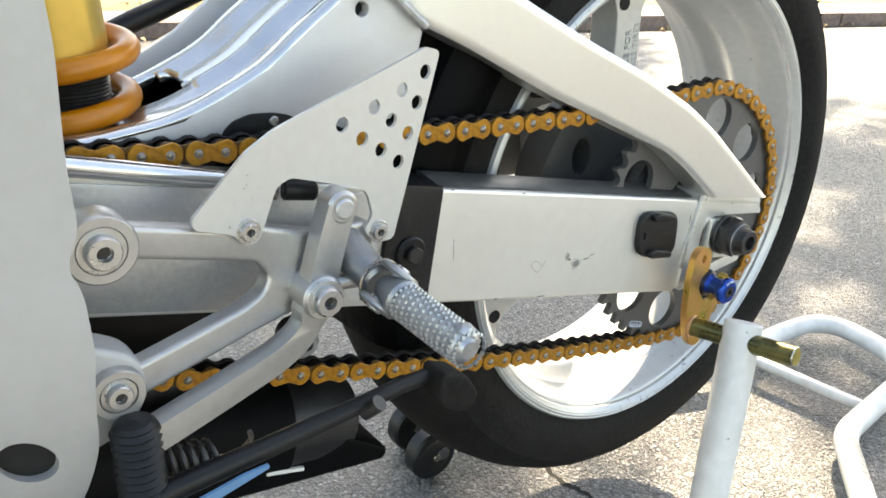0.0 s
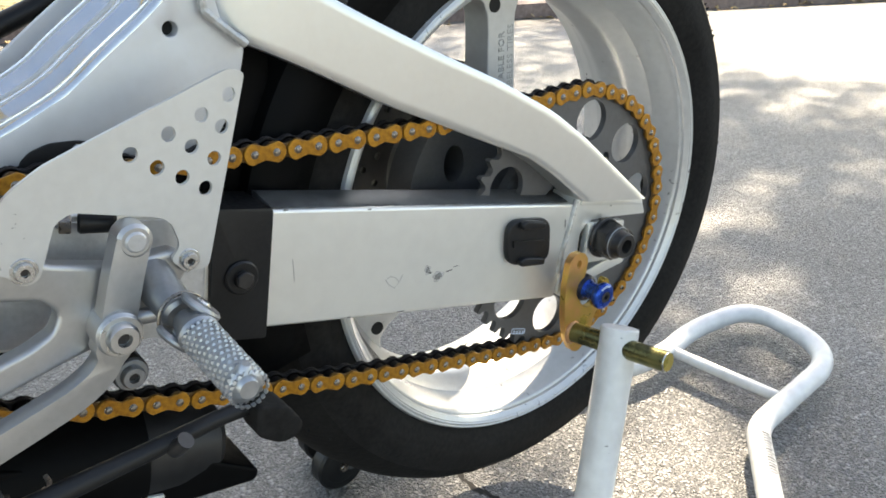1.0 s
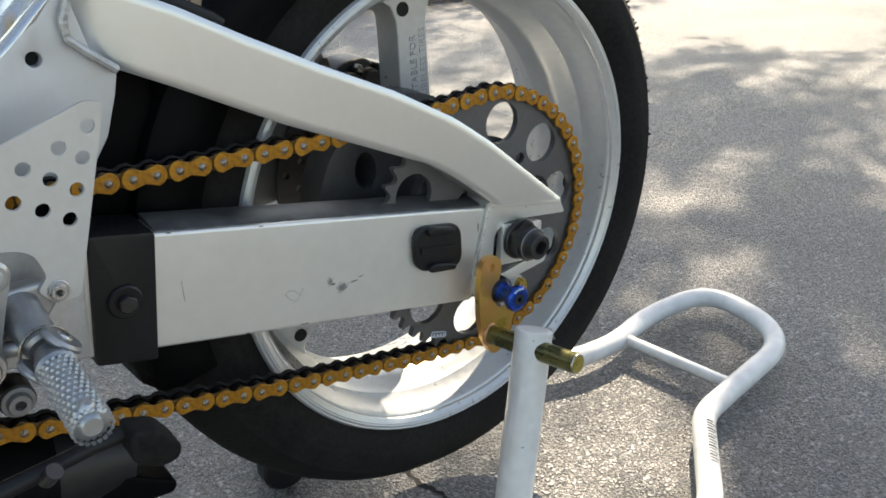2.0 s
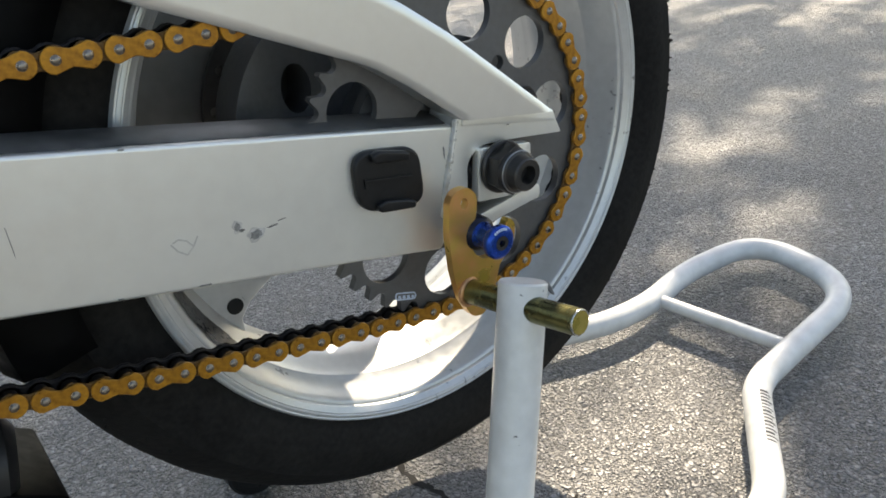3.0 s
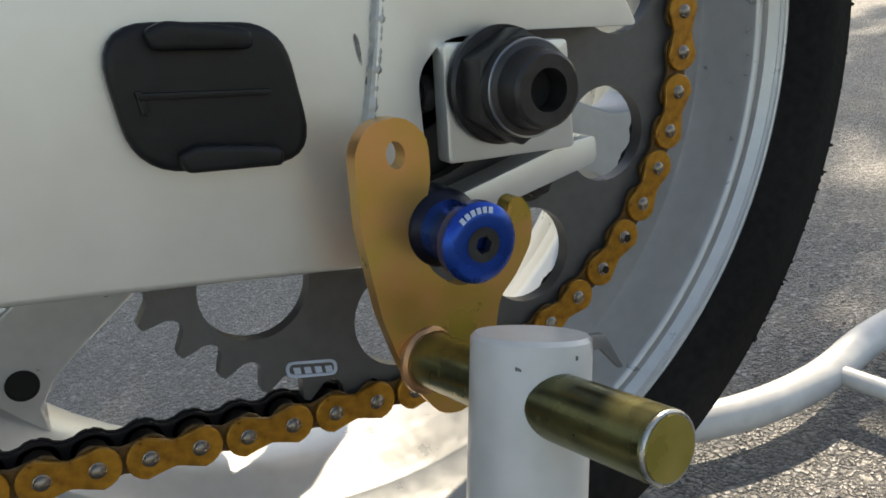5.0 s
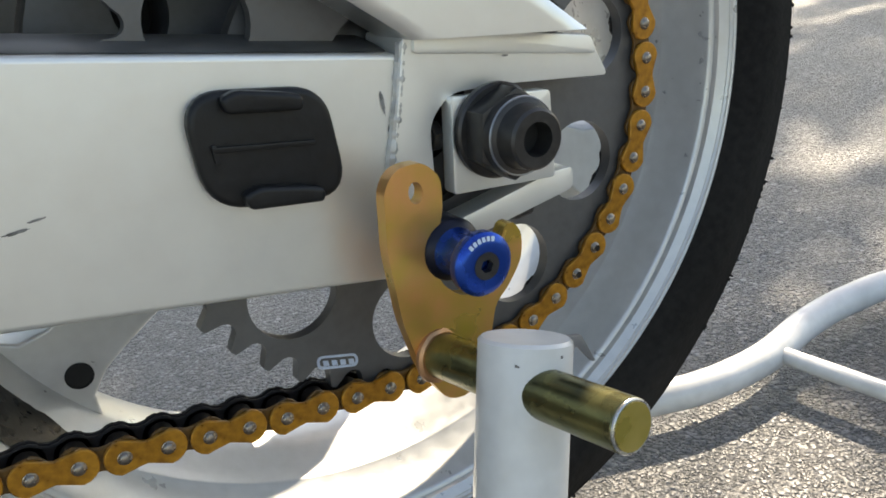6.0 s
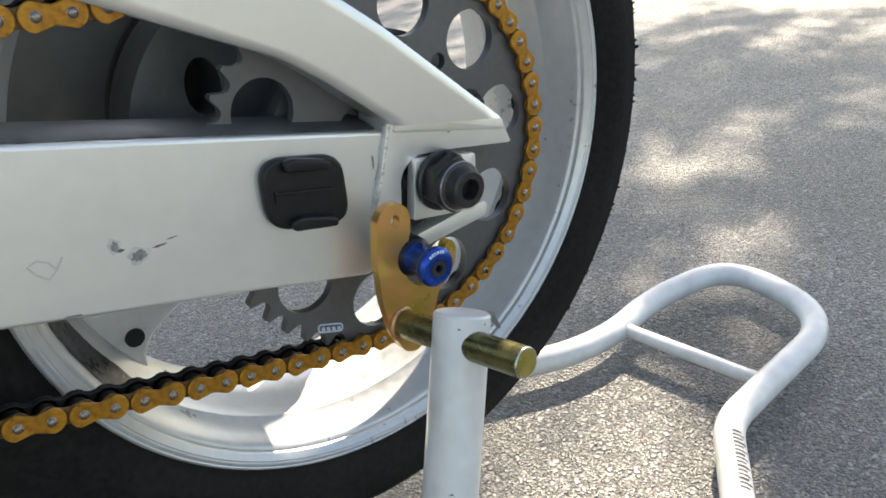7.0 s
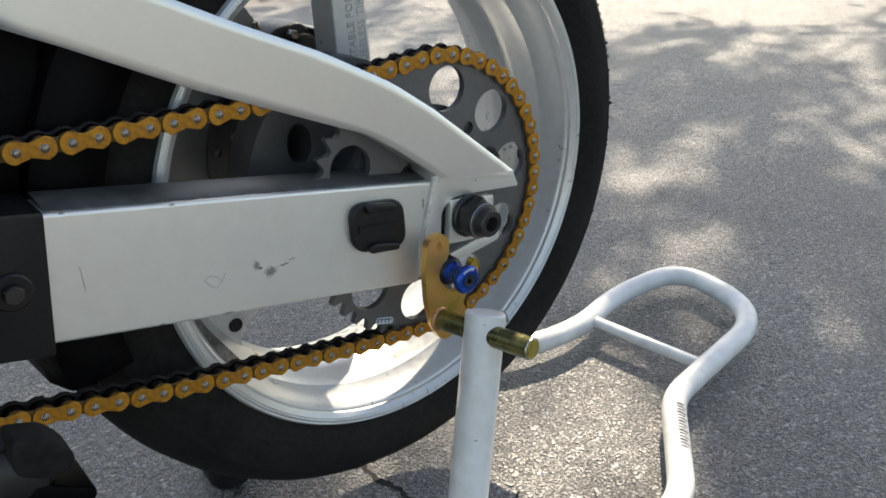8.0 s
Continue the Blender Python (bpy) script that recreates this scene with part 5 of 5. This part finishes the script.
part("pan_label", sheet([(-0.4175, 0.2448), (-0.3862, 0.2358), (-0.3864, 0.2328), (-0.4178, 0.2412)], (), -0.0648, -0.0615), M_WHITE, pan_ob, "small white label")

# folded side stand
bar = [(-0.62, -0.205, 0.352), (-0.5321, -0.205, 0.3735), (-0.4755, -0.206, 0.3785), (-0.416, -0.207, 0.3845), (-0.39, -0.206, 0.3865), (-0.36, -0.205, 0.386)]
prop = part("side_stand", tube(bar, [0.0066, 0.0066, 0.006, 0.0052, 0.005, 0.005], 16), M_BLACK, bike, "black folded side stand")
part("foot", sheet(soften([(-0.37, 0.3955), (-0.351, 0.388), (-0.3415, 0.372), (-0.345, 0.364), (-0.357, 0.363), (-0.372, 0.374)], 0.005), (), -0.222, -0.2, 0, 0.004, segs=3), M_TYRE, prop)
part("tang", tube([(-0.4165, -0.21, 0.381), (-0.4145, -0.216, 0.386), (-0.4125, -0.219, 0.390)], [0.0055, 0.0045, 0.005], 12), M_NUT, prop)
coil = [(-0.528 + 0.0058 * q / 6.283 + 0.0, -0.192 + 0.0095 * math.cos(q), 0.3835 - 0.0022 * q / 6.283 + 0.0095 * math.sin(q)) for q in np.linspace(0, 10 * math.pi, 120)]
part("stand_spring", tube(coil, 0.0016, 8), M_NUT, prop)
part("spring_hook", tube(rounded([(-0.499, -0.192, 0.373), (-0.488, -0.19, 0.369), (-0.478, -0.19, 0.375), (-0.48, -0.192, 0.382)], 0.004), 0.0014, 8), M_STEEL, prop)
part("blue_stripe", sheet([(-0.5276, 0.3695), (-0.4945, 0.3755), (-0.481, 0.376), (-0.4808, 0.3738), (-0.5074, 0.3675), (-0.5276, 0.3642)], (), -0.2175, -0.2155), material("blue_tape", (0.1, 0.24, 0.42), 0.4, 0, 0.1, 60, 0, 10), prop, "blue stripe")

# ---- paddock stand ----
stand = tagged(new("paddock_stand"), "white tubular paddock stand lifting the rear wheel", "paddock stand")
POST_TOP, POST_FOOT = Vector((-0.0197, -0.198, 0.3158)), Vector((-0.1136, -0.2493, 0.0355))
post = part("post", cylinder(POST_TOP, POST_FOOT, 0.0166, 40, bevel=0.0012), M_WHITE, stand)
part("tab", sheet(soften([(-0.018, 0.3095), (0.0105, 0.3005), (0.0158, 0.2872), (0.0142, 0.287), (0.008, 0.2965), (-0.018, 0.301)], 0.001), (), -0.19, -0.1875, 0, 0.0005), M_CLEVIS, post, "thin grey steel tab")
bm = bmesh.new()
rng = random.Random(21)
for k in range(7):
    z = rng.choice((0.075, 0.078, 0.08, 0.33, 0.145, 0.082, 0.33))
    q = rng.uniform(-2.2, -1.0)
    c = POST_FOOT.lerp(POST_TOP, (z - 0.03) / 0.3095) + Vector((0.0168 * math.cos(q), 0.0168 * math.sin(q), 0))
    t = Vector((-math.sin(q), math.cos(q), 0))
    s = rng.uniform(0.0006, 0.0016)
    bm.faces.new([bm.verts.new(c + t * s * a + Vector((0, 0, s * b))) for a, b in ((-1, -1), (0.4, -1.3), (1.3, 0.2), (0.3, 1.2), (-0.8, 0.8))])
for z, q, s in ((0.228, -2.25, 0.0024), (0.222, -2.1, 0.0014), (0.236, -2.4, 0.0012)):
    c = POST_FOOT.lerp(POST_TOP, (z - 0.0215) / 0.307) + Vector((0.0169 * math.cos(q), 0.0169 * math.sin(q), 0))
    d = Vector((-math.sin(q), math.cos(q), 0))
    bm.faces.new([bm.verts.new(c + d * s * u + Vector((0, 0, s * v))) for u, v in ((-0.6, -1), (0.4, -1.3), (0.9, 0.2), (0.3, 1.4), (-0.7, 0.9))])
for down, q, s, tall in ((0.004, -2.35, 0.0013, 2.2), (0.0035, -0.75, 0.0016, 1.2), (0.007, -0.7, 0.001, 1.0), (0.006, -2.2, 0.0008, 1.6), (0.012, -2.0, 0.0006, 1.0), (0.0025, -1.4, 0.0007, 0.8)):
    c = POST_TOP.lerp(POST_FOOT, down / 0.307) + Vector((0.0168 * math.cos(q), 0.0168 * math.sin(q), 0))
    d = Vector((-math.sin(q), math.cos(q), 0))
    bm.faces.new([bm.verts.new(c + d * s * u + Vector((0, 0, s * tall * v))) for u, v in ((-0.8, -0.7), (0.2, -1.2), (0.9, -0.3), (0.6, 1.0), (-0.5, 1.3))])
part("paint_chips", bm, M_SCUFF, post, "", 0)["kind"] = "stuff"
pin_a, pin_b = Vector((-0.0328, -0.151, 0.2962)), Vector((-0.0216, -0.2519, 0.3068))
support = part("support_pin", cylinder(pin_a, pin_b, 0.0089, 36, bevel=0.0012), M_PIN, stand, "yellow zinc-plated support pin")
part("end_face", cylinder(pin_b - (pin_b - pin_a).normalized() * 0.0005, pin_b + (pin_b - pin_a).normalized() * 0.0004, 0.0077, 32), material("olive_gold_face", (0.5, 0.39, 0.08), 0.35, 0.65, 0.15, 60, 0.05, 60, second=(0.5, 0.38, 0.12)), support)
rim_axis = (pin_b - pin_a).normalized()
rim_u = rim_axis.orthogonal().normalized()
rim_v = rim_axis.cross(rim_u)
part("worn_edge", tube([pin_b + (rim_u * math.cos(q) + rim_v * math.sin(q)) * 0.0081 - rim_axis * 0.0005 for q in np.linspace(0, 2 * math.pi, 37)[:-1]], 0.0007, 8, closed=True), M_BOLT, support, "worn bright edge")
part("weld_ring", tube([pin_a + (pin_b - pin_a).normalized() * 0.004 + (Vector((0, 0, 1)) * math.cos(q) + Vector((1, 0.2, 0)) * math.sin(q)) * 0.0096 for q in np.linspace(0, 2 * math.pi, 25)[:-1]], 0.002, 8, closed=True), material("copper_weld", (0.5, 0.27, 0.14), 0.4, 0.8, 0.2, 200, 0.2, 60), support)
hook = [(-0.0425, 0.3680), (-0.0365, 0.3742), (-0.0255, 0.3738), (-0.0190, 0.3663), (-0.0204, 0.3532), (-0.0277, 0.3381), (-0.0266, 0.3253), (-0.0185, 0.3165), (-0.0071, 0.3160), (-0.0015, 0.3215), (0.0018, 0.3310), (0.0052, 0.3385), (0.0095, 0.3388),
        (0.0128, 0.3330), (0.0112, 0.3225), (0.0030, 0.3128), (-0.0040, 0.3080), (-0.0080, 0.2960), (-0.0150, 0.2800), (-0.0240, 0.2735), (-0.0330, 0.2765), (-0.0412, 0.2928), (-0.0452, 0.3155), (-0.0458, 0.3440)]
part("cradle_plate", sheet(soften(hook, 0.004, 3), [[(-0.0302 + 0.003 * math.cos(q), 0.3632 + 0.0042 * math.sin(q)) for q in np.linspace(0, 2 * math.pi, 17)[:-1]]], -0.1555, -0.149, 0), M_ZINC, stand, "yellow zinc-plated cradle plate")
Z = 0.0315
loop = rounded([(-0.1214, -0.2581, Z), (0.0498, -0.2698, Z), (0.1867, -0.2698, Z), (0.3266, -0.1573, Z), (0.4097, -0.1475, Z), (0.5808, -0.1299, Z), (0.6159, 0.0371, Z), (0.4752, 0.0518, Z), (0.3804, 0.0314, Z), (0.309, 0.0388, Z), (0.0889, 0.1332, Z), (-0.0872, 0.1332, Z)], [0.02, 0.035, 0.03, 0.03, 0.095, 0.09, 0.05, 0.045, 0.03, 0.03], 9)
part("frame_tube", tube(loop, 0.0148, 24), M_WHITE, stand)
part("cross_brace", tube([(0.3965, 0.0345, Z), (0.4125, -0.1475, Z)], 0.0083, 16), M_WHITE, stand)
part("post_strut", tube([(-0.0975, -0.2425, 0.1), (-0.04, -0.2655, 0.036)], 0.009, 16), M_WHITE, stand)
part("caster_bracket", cylinder((-0.12, 0.1, 0.033), (-0.105, 0.195, 0.033), 0.008, 16, bevel=0.001), M_HUB, stand)
for x, y, r in ((-0.115, 0.175, 0.032), (-0.13, 0.115, 0.032), (-0.215, -0.33, 0.032), (-0.215, -0.262, 0.032)):
    caster = part("caster", lathe([(0.009, -0.011), (r - 0.003, -0.011), (r, -0.008), (r, 0.008), (r - 0.003, 0.011), (0.009, 0.011)], 36, (x, y, r)), M_BLACK, stand, "black rubber stand wheel")
    # Disc coloured black to stand in for the shade it sits in.
    part("wheel_disc", lathe([(0.004, -0.0118), (0.02, -0.0118), (0.022, -0.0108), (0.004, -0.0108)], 28, (x, y, r)), M_BLACK, caster)
    part("axle", cylinder((x, y - 0.016, r), (x, y + 0.016, r), 0.005, 16, bevel=0.001), M_STEEL, caster)
# sticker with unreadable print
s0, s1 = Vector((0.306, -0.1739, Z + 0.0153)), Vector((0.2415, -0.2258, Z + 0.0153))
along = (s1 - s0).normalized()
across = Vector((-along.y, along.x, 0))
bm = bmesh.new()
for k in range(15):
    c = s0.lerp(s1, (k + 0.5) / 15)
    c.z = Z
    wide, reach = 0.0011 + 0.0005 * (k % 3 == 0), 24 + 8 * (k % 2)
    rows = []
    for q in np.linspace(4, 4 + 1.5 * reach, 6):
        out = across * (0.0151 * math.sin(radians(q))) + Vector((0, 0, 0.0151 * math.cos(radians(q))))
        rows.append((bm.verts.new(c + along * wide + out), bm.verts.new(c - along * wide + out)))
    for p, q in zip(rows, rows[1:]):
        bm.faces.new((p[0], q[0], q[1], p[1]))
part("printed_sticker", bm, material("grey_print", (0.05, 0.05, 0.053), 0.6, 0, 0.2, 100, 0, 40), stand, "", 0)["kind"] = "stuff"
